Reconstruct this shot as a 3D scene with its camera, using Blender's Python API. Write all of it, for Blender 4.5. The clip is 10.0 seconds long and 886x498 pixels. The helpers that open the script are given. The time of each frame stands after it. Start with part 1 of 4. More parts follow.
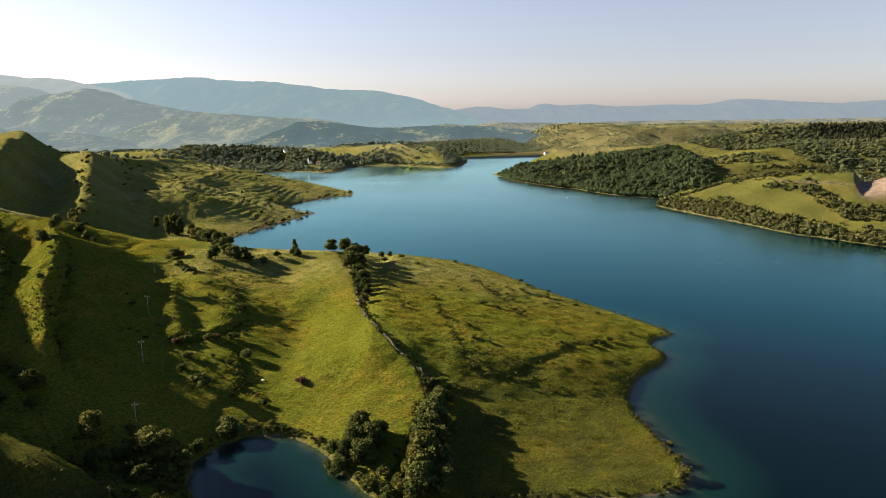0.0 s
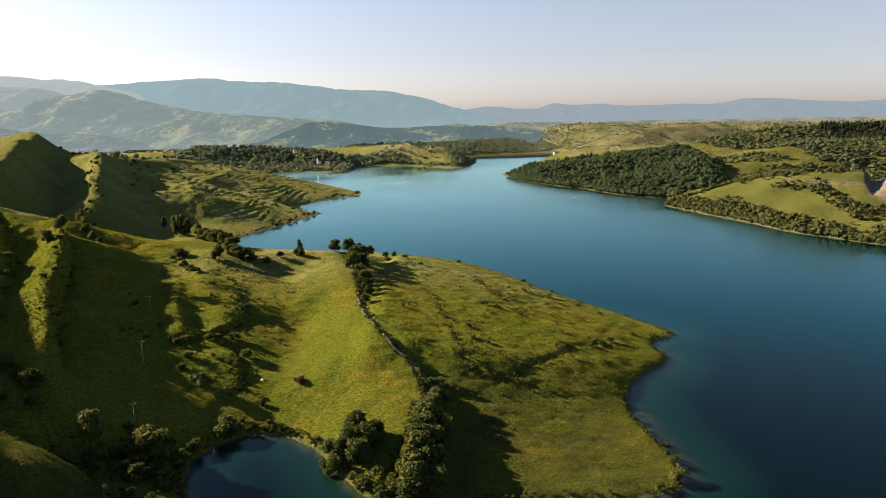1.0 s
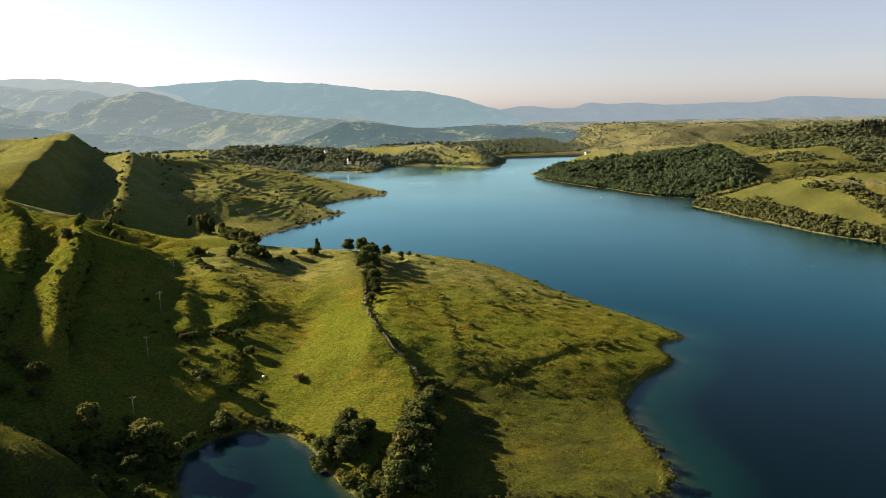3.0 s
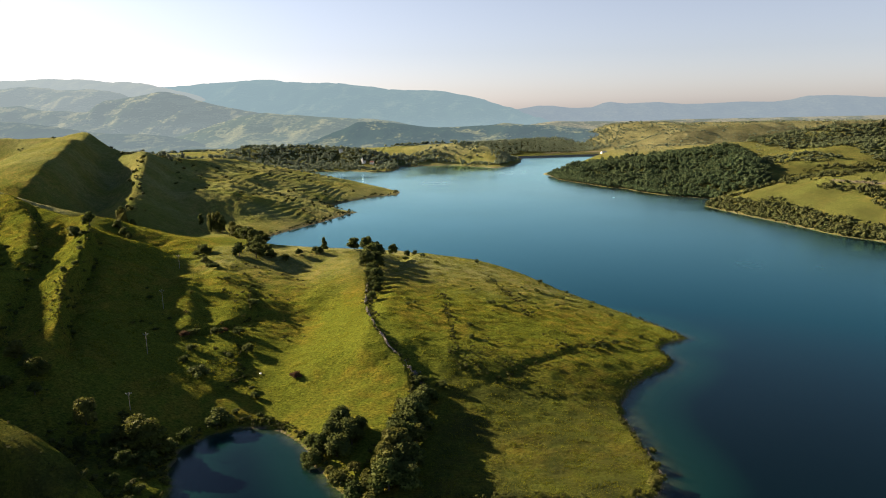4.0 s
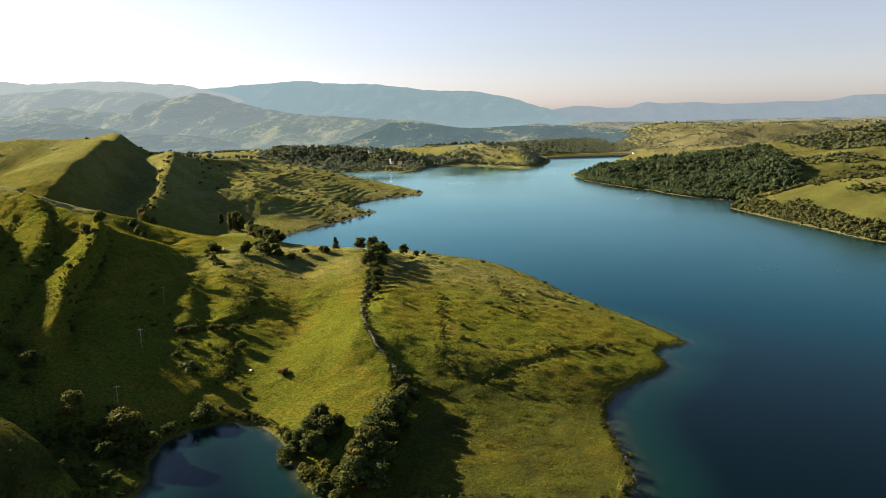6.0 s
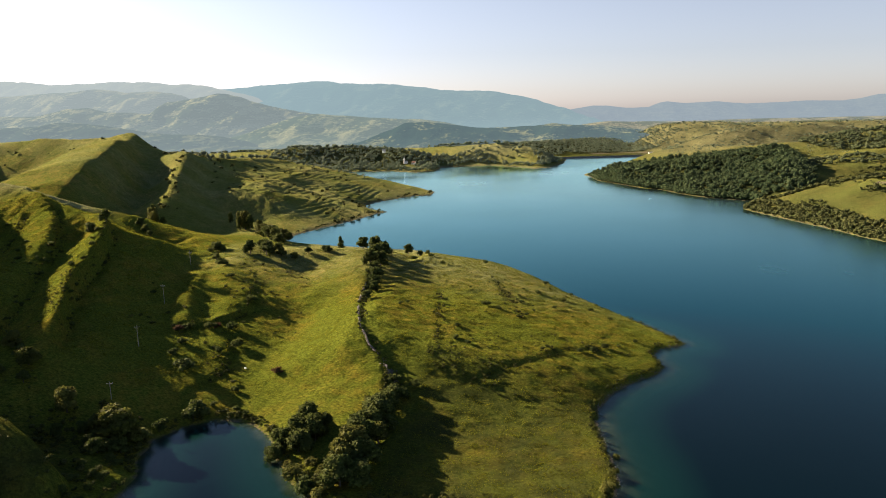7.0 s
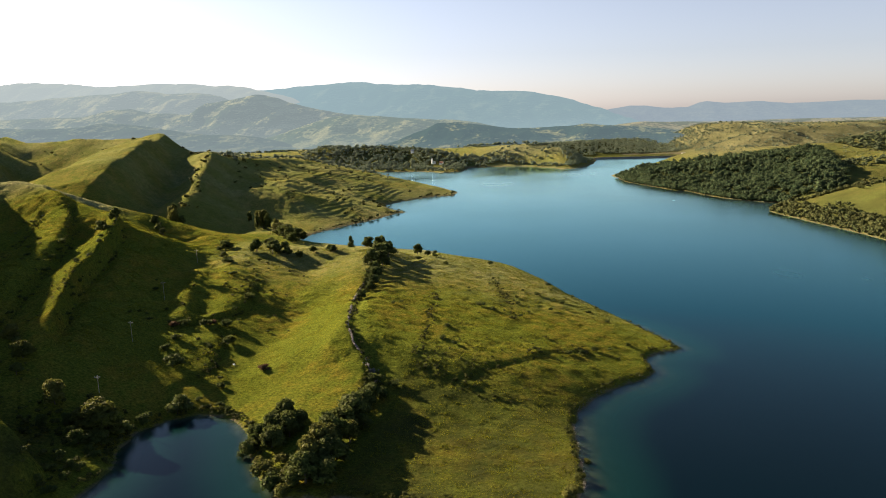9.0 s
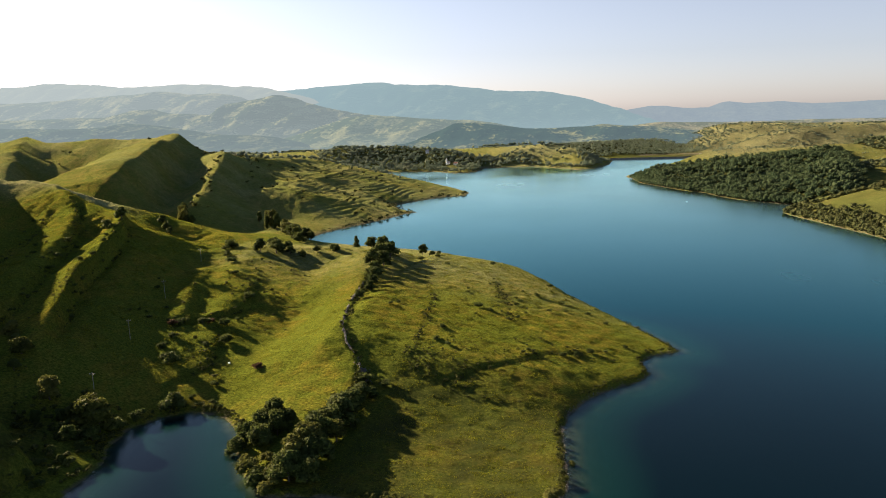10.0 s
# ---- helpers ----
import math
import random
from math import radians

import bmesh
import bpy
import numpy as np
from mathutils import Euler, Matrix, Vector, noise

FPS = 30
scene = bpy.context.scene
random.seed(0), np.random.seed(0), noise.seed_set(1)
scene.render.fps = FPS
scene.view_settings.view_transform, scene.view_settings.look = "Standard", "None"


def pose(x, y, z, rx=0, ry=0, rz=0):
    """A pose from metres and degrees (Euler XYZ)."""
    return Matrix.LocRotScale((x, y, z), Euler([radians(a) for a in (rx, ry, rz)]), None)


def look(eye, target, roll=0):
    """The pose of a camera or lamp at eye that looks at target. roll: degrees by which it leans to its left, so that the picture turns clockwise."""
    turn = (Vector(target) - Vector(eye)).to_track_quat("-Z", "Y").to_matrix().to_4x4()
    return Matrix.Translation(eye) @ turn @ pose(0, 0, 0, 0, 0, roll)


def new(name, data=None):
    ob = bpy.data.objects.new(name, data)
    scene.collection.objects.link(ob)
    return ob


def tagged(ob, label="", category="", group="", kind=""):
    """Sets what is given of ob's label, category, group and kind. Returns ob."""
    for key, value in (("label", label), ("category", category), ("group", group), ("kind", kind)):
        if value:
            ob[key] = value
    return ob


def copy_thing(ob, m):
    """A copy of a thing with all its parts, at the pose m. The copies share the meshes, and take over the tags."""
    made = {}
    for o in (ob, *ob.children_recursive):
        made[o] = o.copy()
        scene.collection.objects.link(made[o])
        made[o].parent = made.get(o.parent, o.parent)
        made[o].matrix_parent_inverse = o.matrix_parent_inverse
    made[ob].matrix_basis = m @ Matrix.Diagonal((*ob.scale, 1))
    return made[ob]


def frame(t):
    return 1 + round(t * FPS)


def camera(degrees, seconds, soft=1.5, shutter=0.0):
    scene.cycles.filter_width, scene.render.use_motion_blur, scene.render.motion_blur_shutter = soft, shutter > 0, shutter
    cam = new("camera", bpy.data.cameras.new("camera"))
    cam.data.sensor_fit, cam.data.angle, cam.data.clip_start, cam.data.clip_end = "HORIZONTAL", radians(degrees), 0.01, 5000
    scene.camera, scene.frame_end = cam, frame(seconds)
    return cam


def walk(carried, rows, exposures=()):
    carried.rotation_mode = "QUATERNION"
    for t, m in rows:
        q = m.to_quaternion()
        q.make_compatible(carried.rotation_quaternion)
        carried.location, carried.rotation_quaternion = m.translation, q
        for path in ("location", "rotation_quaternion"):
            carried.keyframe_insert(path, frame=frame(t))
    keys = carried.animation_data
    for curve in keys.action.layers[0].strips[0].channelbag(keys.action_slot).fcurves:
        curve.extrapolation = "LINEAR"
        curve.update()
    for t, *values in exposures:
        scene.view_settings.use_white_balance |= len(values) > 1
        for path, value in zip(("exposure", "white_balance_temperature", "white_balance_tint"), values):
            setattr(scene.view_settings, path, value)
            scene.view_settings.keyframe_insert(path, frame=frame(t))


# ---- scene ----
cam = camera(65.8, 10.0, soft=1.0)
EXPOSURE = 2.63
PATH = [
    (0, (0.455, 0.952, 118.394), (0.478, 2.911, 117.995), -0.4),
    (0.5, (2.933, 0.758, 118.448), (2.943, 2.717, 118.049), -0.5),
    (1, (6.001, 0.712, 118.548), (5.991, 2.672, 118.149), -0.6),
    (1.5, (9.392, 0.644, 118.575), (9.356, 2.603, 118.175), -0.7),
    (2, (13.201, 0.603, 118.487), (13.138, 2.561, 118.088), -0.7),
    (2.5, (17.29, 0.79, 118.397), (17.201, 2.748, 117.999), -0.8),
    (4, (31.155, 1.223, 118.065), (30.986, 3.175, 117.667), -0.9),
    (4.5, (36.181, 1.534, 117.981), (35.986, 3.484, 117.584), -1.0),
    (5, (41.543, 2.013, 117.881), (41.32, 3.96, 117.484), -1.0),
    (5.5, (46.844, 2.5, 117.803), (46.594, 4.445, 117.407), -1.0),
    (7, (63.255, 4.691, 117.42), (62.925, 6.623, 117.026), -1.1),
    (7.5, (69.015, 5.56, 117.383), (68.657, 7.488, 116.989), -1.1),
    (8, (74.575, 6.498, 117.292), (74.191, 8.421, 116.899), -1.1),
    (8.5, (80.092, 7.463, 117.188), (79.681, 9.381, 116.796), -1.2),
    (9, (85.68, 8.746, 117.072), (85.242, 10.658, 116.681), -1.2),
    (9.5, (91.273, 10.168, 116.952), (90.808, 12.074, 116.562), -1.2),
    (10, (96.827, 11.432, 116.917), (96.334, 13.331, 116.528), -1.2),
]
walk(cam, [(t, look(eye, target, roll)) for t, eye, target, roll in PATH], exposures=[(0.0, EXPOSURE), (10.0, EXPOSURE + 0.06)])

# ---------------------------------------------------------------- sky and sun
SUN_EL, SUN_AZ = 20.5, 68.0   # degrees above the horizon; degrees from the y axis towards -x
world = bpy.data.worlds.new("sky")
scene.world = world
world.use_nodes = True
wn = world.node_tree.nodes
sky = wn.new("ShaderNodeTexSky")
sky.sky_type, sky.sun_disc = "NISHITA", False
sky.sun_elevation, sky.sun_rotation = radians(SUN_EL), radians(-SUN_AZ)
sky.altitude, sky.air_density, sky.dust_density, sky.ozone_density = 700, 1.0, 1.1, 1.6
wn["Background"].inputs["Strength"].default_value = 0.05
soften = wn.new("ShaderNodeHueSaturation")
height = wn.new("ShaderNodeSeparateXYZ")
world.node_tree.links.new(wn.new("ShaderNodeTexCoord").outputs["Generated"], height.inputs[0])
for key, low, high in (("Saturation", 0.58, 1.15), ("Value", 0.465, 0.58)):
    climb = wn.new("ShaderNodeMapRange")
    for name, value in (("From Min", 0.24), ("From Max", 0.75), ("To Min", low), ("To Max", high)):
        climb.inputs[name].default_value = value
    world.node_tree.links.new(height.outputs["Z"], climb.inputs["Value"])
    world.node_tree.links.new(climb.outputs[0], soften.inputs[key])
world.node_tree.links.new(sky.outputs[0], soften.inputs["Color"])
haze = wn.new("ShaderNodeMix")
haze.data_type, haze.blend_type = "RGBA", "MULTIPLY"
haze.inputs["Factor"].default_value = 1.0
tint = wn.new("ShaderNodeValToRGB")
tint.color_ramp.elements[0].position, tint.color_ramp.elements[0].color = 0.0, (1.03, 0.975, 1.10, 1)
tint.color_ramp.elements[1].position, tint.color_ramp.elements[1].color = 0.26, (0.975, 0.962, 1.03, 1)
world.node_tree.links.new(height.outputs["Z"], tint.inputs[0])
world.node_tree.links.new(tint.outputs[0], haze.inputs[7])
world.node_tree.links.new(soften.outputs[0], haze.inputs[6])
world.node_tree.links.new(haze.outputs[2], wn["Background"].inputs["Color"])

sun_data = bpy.data.lights.new("sun", "SUN")
sun_data.energy, sun_data.angle, sun_data.color = 4.4, radians(0.6), (1.0, 0.79, 0.54)
sun = new("sun", sun_data)
_az, _el = radians(SUN_AZ), radians(SUN_EL)
SUN_FROM = Vector((-math.sin(_az) * math.cos(_el), math.cos(_az) * math.cos(_el), math.sin(_el)))
sun.matrix_world = look(tuple(SUN_FROM * 3000), (0, 0, 0))

# ---------------------------------------------------------------- materials
def material(name, build):
    m = bpy.data.materials.new(name)
    m.use_nodes = True
    nt = m.node_tree
    shader = nt.nodes["Principled BSDF"]
    build(nt, shader)
    return m


def node(nt, kind, **values):
    n = nt.nodes.new(kind)
    for key, value in values.items():
        n.inputs[key.replace("_", " ")].default_value = value
    return n


def wire(nt, a, b):
    nt.links.new(a, b)


def coords(nt):
    return nt.nodes.new("ShaderNodeTexCoord").outputs["Object"]


def grain(nt, scale, detail=4.0, rough=0.6, vector=None):
    n = node(nt, "ShaderNodeTexNoise", Scale=scale, Detail=detail, Roughness=rough)
    wire(nt, vector or coords(nt), n.inputs["Vector"])
    return n.outputs["Fac"]


def ramp(nt, fac, *stops):
    r = nt.nodes.new("ShaderNodeValToRGB")
    e = r.color_ramp.elements
    while len(e) < len(stops):
        e.new(0.5)
    for el, (at, col) in zip(e, stops):
        el.position, el.color = at, (*col, 1) if len(col) == 3 else col
    wire(nt, fac, r.inputs["Fac"])
    return r.outputs["Color"]


def mix(nt, fac, a, b, kind="MIX"):
    n = nt.nodes.new("ShaderNodeMix")
    n.data_type, n.blend_type = "RGBA", kind
    for socket, value in ((n.inputs["Factor"], fac), (n.inputs[6], a), (n.inputs[7], b)):
        if hasattr(value, "is_linked"):
            wire(nt, value, socket)
        else:
            socket.default_value = value if isinstance(value, float) else (*value, 1)
    return n.outputs[2]


def math_node(nt, op, a, b):
    n = nt.nodes.new("ShaderNodeMath")
    n.operation = op
    for socket, value in zip(n.inputs, (a, b)):
        if hasattr(value, "is_linked"):
            wire(nt, value, socket)
        else:
            socket.default_value = value
    return n.outputs[0]


def attribute(nt, name):
    n = nt.nodes.new("ShaderNodeAttribute")
    n.attribute_name = name
    return n.outputs["Fac"]


def bumped(nt, shader, fac, strength, distance):
    b = node(nt, "ShaderNodeBump", Strength=strength, Distance=distance)
    wire(nt, fac, b.inputs["Height"])
    wire(nt, b.outputs[0], shader.inputs["Normal"])


def build_ground(nt, sh):
    fine, mid, big = grain(nt, 0.9, 8, 0.78), grain(nt, 0.16, 5, 0.62), grain(nt, 0.022, 4, 0.55)
    lush = ramp(nt, fine, (0.30, (0.024, 0.037, 0.0060)), (0.52, (0.064, 0.078, 0.0115)), (0.72, (0.111, 0.118, 0.0200)))
    tired = ramp(nt, fine, (0.30, (0.050, 0.045, 0.0085)), (0.52, (0.104, 0.088, 0.0140)), (0.72, (0.162, 0.130, 0.0250)))
    green = mix(nt, ramp(nt, mid, (0.36, (0, 0, 0)), (0.62, (1, 1, 1))), lush, tired)
    green = mix(nt, ramp(nt, big, (0.44, (0, 0, 0)), (0.56, (0.85, 0.85, 0.85))), green, lush)
    lie = node(nt, "ShaderNodeMapping", Scale=(0.55, 1.5, 1.0))
    wire(nt, coords(nt), lie.inputs["Vector"])
    tuft = ramp(nt, grain(nt, 1.1, 4, 0.7, lie.outputs[0]), (0.34, (0.50, 0.56, 0.54)), (0.62, (1.24, 1.2, 1.1)))
    green = mix(nt, 1.0, green, tuft, "MULTIPLY")
    # Straw grass tone; on the far hills its paleness also stands in for haze.
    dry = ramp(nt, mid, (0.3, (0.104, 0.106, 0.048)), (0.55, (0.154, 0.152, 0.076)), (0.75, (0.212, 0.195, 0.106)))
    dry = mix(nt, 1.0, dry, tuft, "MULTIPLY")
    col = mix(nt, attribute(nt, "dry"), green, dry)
    # Dark litter tone; on the lower meadow it also paints in shade.
    litter = ramp(nt, fine, (0.3, (0.0122, 0.0150, 0.0054)), (0.7, (0.0340, 0.0374, 0.0122)))
    col = mix(nt, attribute(nt, "wood"), col, litter)
    stone = ramp(nt, fine, (0.25, (0.0408, 0.0340, 0.0272)), (0.5, (0.0884, 0.0748, 0.0612)), (0.8, (0.1904, 0.1700, 0.1428)))
    col = mix(nt, attribute(nt, "rock"), col, stone)
    silt = ramp(nt, mid, (0.3, (0.052, 0.042, 0.034)), (0.7, (0.110, 0.088, 0.072)))
    col = mix(nt, attribute(nt, "bed"), col, silt)
    cut = ramp(nt, mid, (0.3, (0.085, 0.068, 0.056)), (0.7, (0.155, 0.128, 0.106)))
    col = mix(nt, attribute(nt, "cut"), col, cut)
    wire(nt, col, sh.inputs["Base Color"])
    sh.inputs["Roughness"].default_value = 0.95
    sh.inputs["Specular IOR Level"].default_value = 0.0
    sh.inputs["Sheen Weight"].default_value = 0.09
    sh.inputs["Sheen Roughness"].default_value = 0.6
    wire(nt, mix(nt, 1.0, col, (4.5, 4.5, 4.5), "MULTIPLY"), sh.inputs["Sheen Tint"])
    both = math_node(nt, "ADD", math_node(nt, "MULTIPLY", fine, 0.6), mid)
    bumped(nt, sh, both, 1.0, 1.7)


def build_water(nt, sh):
    wave = math_node(nt, "ADD", grain(nt, 0.35, 4, 0.6), math_node(nt, "MULTIPLY", grain(nt, 0.05, 3, 0.5), 2.0))
    calm = grain(nt, 0.006, 3, 0.5)
    col = mix(nt, attribute(nt, "deep"), (0.0022, 0.0160, 0.0130), (0.0003, 0.0030, 0.0040))
    wire(nt, col, sh.inputs["Base Color"])
    sh.inputs["Roughness"].default_value = 1.0
    sh.inputs["Specular IOR Level"].default_value = 0.0
    ripple = node(nt, "ShaderNodeBump", Strength=0.04, Distance=0.35)
    wire(nt, wave, ripple.inputs["Height"])
    clear = nt.nodes.new("ShaderNodeBsdfTransparent")
    clear.inputs["Color"].default_value = (0.62, 0.80, 0.72, 1)
    body = nt.nodes.new("ShaderNodeMixShader")
    wire(nt, ramp(nt, attribute(nt, "deep"), (0.0, (0.08, 0.08, 0.08)), (0.10, (0.35, 0.35, 0.35)), (0.22, (0.84, 0.84, 0.84)), (0.42, (1, 1, 1))), body.inputs[0])
    wire(nt, clear.outputs[0], body.inputs[1])
    wire(nt, sh.outputs[0], body.inputs[2])
    gloss = nt.nodes.new("ShaderNodeBsdfGlossy")
    wire(nt, ramp(nt, calm, (0.30, (0.12, 0.12, 0.12)), (0.70, (0.28, 0.28, 0.28))), gloss.inputs["Roughness"])
    wire(nt, ripple.outputs[0], gloss.inputs["Normal"])
    facing = node(nt, "ShaderNodeLayerWeight", Blend=0.5)
    wire(nt, ripple.outputs[0], facing.inputs["Normal"])
    mirror = math_node(nt, "ADD", math_node(nt, "MULTIPLY", math_node(nt, "POWER", facing.outputs["Facing"], 6.5), 1.6), 0.017)
    mirror.node.use_clamp = True
    top = nt.nodes.new("ShaderNodeMixShader")
    wire(nt, ramp(nt, mirror, (0.05, (0.64, 0.76, 0.88)), (0.22, (0.32, 0.86, 0.95)), (0.75, (0.66, 0.99, 0.93))), gloss.inputs["Color"])
    wire(nt, mirror, top.inputs[0])
    wire(nt, body.outputs[0], top.inputs[1])
    wire(nt, gloss.outputs[0], top.inputs[2])
    wire(nt, top.outputs[0], nt.nodes["Material Output"].inputs["Surface"])


def distance_material(name, low, high, air, share, scale=0.004, mist=80, wooded=0.50):
    """Woods and pastures of a far backdrop, with haze of the colour air mixed in as glow, more of it below the height
    mist and towards the sun.
    """
    def build(nt, sh):
        place = node(nt, "ShaderNodeMapping", Scale=(1.0, 0.55, 2.6))
        wire(nt, coords(nt), place.inputs["Vector"])
        at = place.outputs[0]
        woods = math_node(nt, "ADD", math_node(nt, "MULTIPLY", grain(nt, scale, 5, 0.6, at), 0.62), math_node(nt, "MULTIPLY", grain(nt, scale * 6, 4, 0.7, at), 0.38))
        col = ramp(nt, woods, (wooded - 0.03, low), (wooded + 0.03, high))
        col = mix(nt, 1.0, col, ramp(nt, grain(nt, scale * 14, 3, 0.7, at), (0.36, (0.5, 0.55, 0.55)), (0.64, (1.4, 1.35, 1.3))), "MULTIPLY")
        wire(nt, col, sh.inputs["Base Color"])
        sh.inputs["Roughness"].default_value = 1.0
        sh.inputs["Specular IOR Level"].default_value = 0.0
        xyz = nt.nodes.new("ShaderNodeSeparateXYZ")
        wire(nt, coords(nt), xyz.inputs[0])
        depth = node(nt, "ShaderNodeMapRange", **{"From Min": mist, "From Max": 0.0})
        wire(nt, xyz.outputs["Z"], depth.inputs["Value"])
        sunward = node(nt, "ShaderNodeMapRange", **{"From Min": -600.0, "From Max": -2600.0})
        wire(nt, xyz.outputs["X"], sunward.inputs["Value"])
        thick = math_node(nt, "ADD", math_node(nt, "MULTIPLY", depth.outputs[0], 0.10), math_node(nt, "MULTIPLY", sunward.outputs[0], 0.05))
        # Haze as emitted colour, brighter on the sun's side.
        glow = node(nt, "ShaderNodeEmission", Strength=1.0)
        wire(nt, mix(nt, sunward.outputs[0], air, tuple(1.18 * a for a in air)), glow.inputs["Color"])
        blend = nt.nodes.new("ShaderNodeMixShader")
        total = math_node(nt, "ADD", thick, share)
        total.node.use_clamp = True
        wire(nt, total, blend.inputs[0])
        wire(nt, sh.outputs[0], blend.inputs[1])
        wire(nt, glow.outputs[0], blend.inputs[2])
        wire(nt, blend.outputs[0], nt.nodes["Material Output"].inputs["Surface"])
    return material(name, build)


GROUND = material("meadow", build_ground)
WATER = material("lake_water", build_water)


def leaf_material(name, dark, light, rim=0.35, island=False):
    """Leaves: matt, a little light comes through; each plant (or clump) has its own shade of green."""
    def build(nt, sh):
        if island:
            pick = nt.nodes.new("ShaderNodeNewGeometry").outputs["Random Per Island"]
        else:
            pick = nt.nodes.new("ShaderNodeObjectInfo").outputs["Random"]
        tone = ramp(nt, pick, (0.0, dark), (1.0, light))
        speck = ramp(nt, grain(nt, 1.1, 3, 0.6), (0.3, (0.55, 0.55, 0.55)), (0.7, (1.35, 1.3, 1.1)))
        col = mix(nt, 1.0, tone, speck, "MULTIPLY")
        wire(nt, col, sh.inputs["Base Color"])
        sh.inputs["Roughness"].default_value = 0.7
        sh.inputs["Specular IOR Level"].default_value = 0.03
        thin = nt.nodes.new("ShaderNodeBsdfTranslucent")
        wire(nt, col, thin.inputs["Color"])
        blend = node(nt, "ShaderNodeMixShader", Fac=rim)
        wire(nt, sh.outputs[0], blend.inputs[1])
        wire(nt, thin.outputs[0], blend.inputs[2])
        wire(nt, blend.outputs[0], nt.nodes["Material Output"].inputs["Surface"])
    return material(name, build)


def plain(name, dark, light, scale=3.0, rough=0.85, bump=0.3, dist=0.05):
    """A matt surface that wanders between two tones."""
    def build(nt, sh):
        g = grain(nt, scale, 5, 0.65)
        wire(nt, ramp(nt, g, (0.3, dark), (0.7, light)), sh.inputs["Base Color"])
        sh.inputs["Roughness"].default_value = rough
        bumped(nt, sh, g, bump, dist)
    return material(name, build)


LEAF = leaf_material("leaves", (0.036, 0.050, 0.0150), (0.072, 0.086, 0.0260))
LEAF_PALE = leaf_material("olive_leaves", (0.052, 0.060, 0.0150), (0.085, 0.088, 0.0250))
LEAF_RUST = leaf_material("rusty_twigs", (0.0476, 0.0272, 0.0170), (0.0680, 0.0408, 0.0238))
# Forest green tinted towards blue in place of haze over the lake.
LEAF_FAR = leaf_material("hazed_woodland_leaves", (0.026, 0.046, 0.026), (0.058, 0.078, 0.038), island=True)
# Lighter than the hill forest's green: haze put into the base colour.
LEAF_UPLAND_HAZED = leaf_material("hazed_upland_leaves", (0.044, 0.062, 0.036), (0.088, 0.104, 0.054), island=True)
LEAF_DARK = leaf_material("conifer_needles", (0.016, 0.022, 0.014), (0.034, 0.038, 0.024), island=True)
LEAF_BUSH = leaf_material("bush_leaves", (0.036, 0.046, 0.020), (0.078, 0.084, 0.034), island=True)
# Leaf green lightened and greyed, so haze sits in the colour of distant trees.
LEAF_VALE_HAZED = leaf_material("hazed_valley_leaves", (0.090, 0.120, 0.092), (0.145, 0.172, 0.120), island=True)
LEAF_SCRUB = leaf_material("scrub_leaves", (0.0260, 0.0340, 0.0100), (0.0640, 0.0680, 0.0210), island=True)
BLADE = leaf_material("grass_blades", (0.074, 0.086, 0.0085), (0.145, 0.148, 0.0180), rim=0.62, island=True)
BARK = plain("bark", (0.0238, 0.0177, 0.0122), (0.0680, 0.0530, 0.0374), 4.0)
STONE = plain("dry_stone", (0.040, 0.035, 0.027), (0.110, 0.098, 0.078), 2.5)
PLASTER = plain("white_plaster", (0.62, 0.60, 0.56), (0.80, 0.78, 0.74), 1.5, 0.8, 0.1, 0.02)
ROOF_TILE = plain("clay_roof_tiles", (0.16, 0.07, 0.045), (0.30, 0.13, 0.08), 4.0)
GREY_ROOF = plain("grey_sheet_roof", (0.20, 0.20, 0.20), (0.34, 0.33, 0.32), 2.0, 0.5)
CONCRETE = plain("weathered_concrete", (0.06, 0.06, 0.055), (0.12, 0.115, 0.105), 0.3)
POLE_WOOD = plain("grey_weathered_wood", (0.10, 0.09, 0.075), (0.22, 0.20, 0.17), 6.0)
PORCELAIN = plain("white_porcelain", (0.30, 0.29, 0.28), (0.45, 0.44, 0.42), 8.0, 0.25, 0.02, 0.005)
DARK_GLASS = plain("dark_window", (0.02, 0.022, 0.025), (0.05, 0.055, 0.06), 1.0, 0.15, 0.02, 0.01)

# ---------------------------------------------------------------- the lie of the land
rng = np.random.default_rng(7)
PERM = rng.permutation(256)
PERM = np.concatenate([PERM, PERM, PERM])
GRAD = np.stack([np.cos(np.arange(256) * 2.399), np.sin(np.arange(256) * 2.399)], 1)


def noise2(x, y):
    """Gradient noise on arrays, about -0.7 to 0.7."""
    xi, yi = np.floor(x).astype(int), np.floor(y).astype(int)
    xf, yf = x - xi, y - yi
    u, v = xf * xf * xf * (xf * (xf * 6 - 15) + 10), yf * yf * yf * (yf * (yf * 6 - 15) + 10)

    def corner(i, j):
        g = GRAD[PERM[PERM[(xi + i) & 255] + ((yi + j) & 255)]]
        return g[..., 0] * (xf - i) + g[..., 1] * (yf - j)
    a, b, c, d = corner(0, 0), corner(1, 0), corner(0, 1), corner(1, 1)
    return (a + (b - a) * u) * (1 - v) + (c + (d - c) * u) * v


def fbm(x, y, octaves=4, gain=0.5):
    total, amp = 0.0, 1.0
    for k in range(octaves):
        total = total + amp * noise2(x * 2 ** k + 17.3 * k, y * 2 ** k - 9.1 * k)
        amp *= gain
    return total


def smooth(a, b, v):
    s = np.clip((v - a) / (b - a), 0, 1)
    return s * s * (3 - 2 * s)


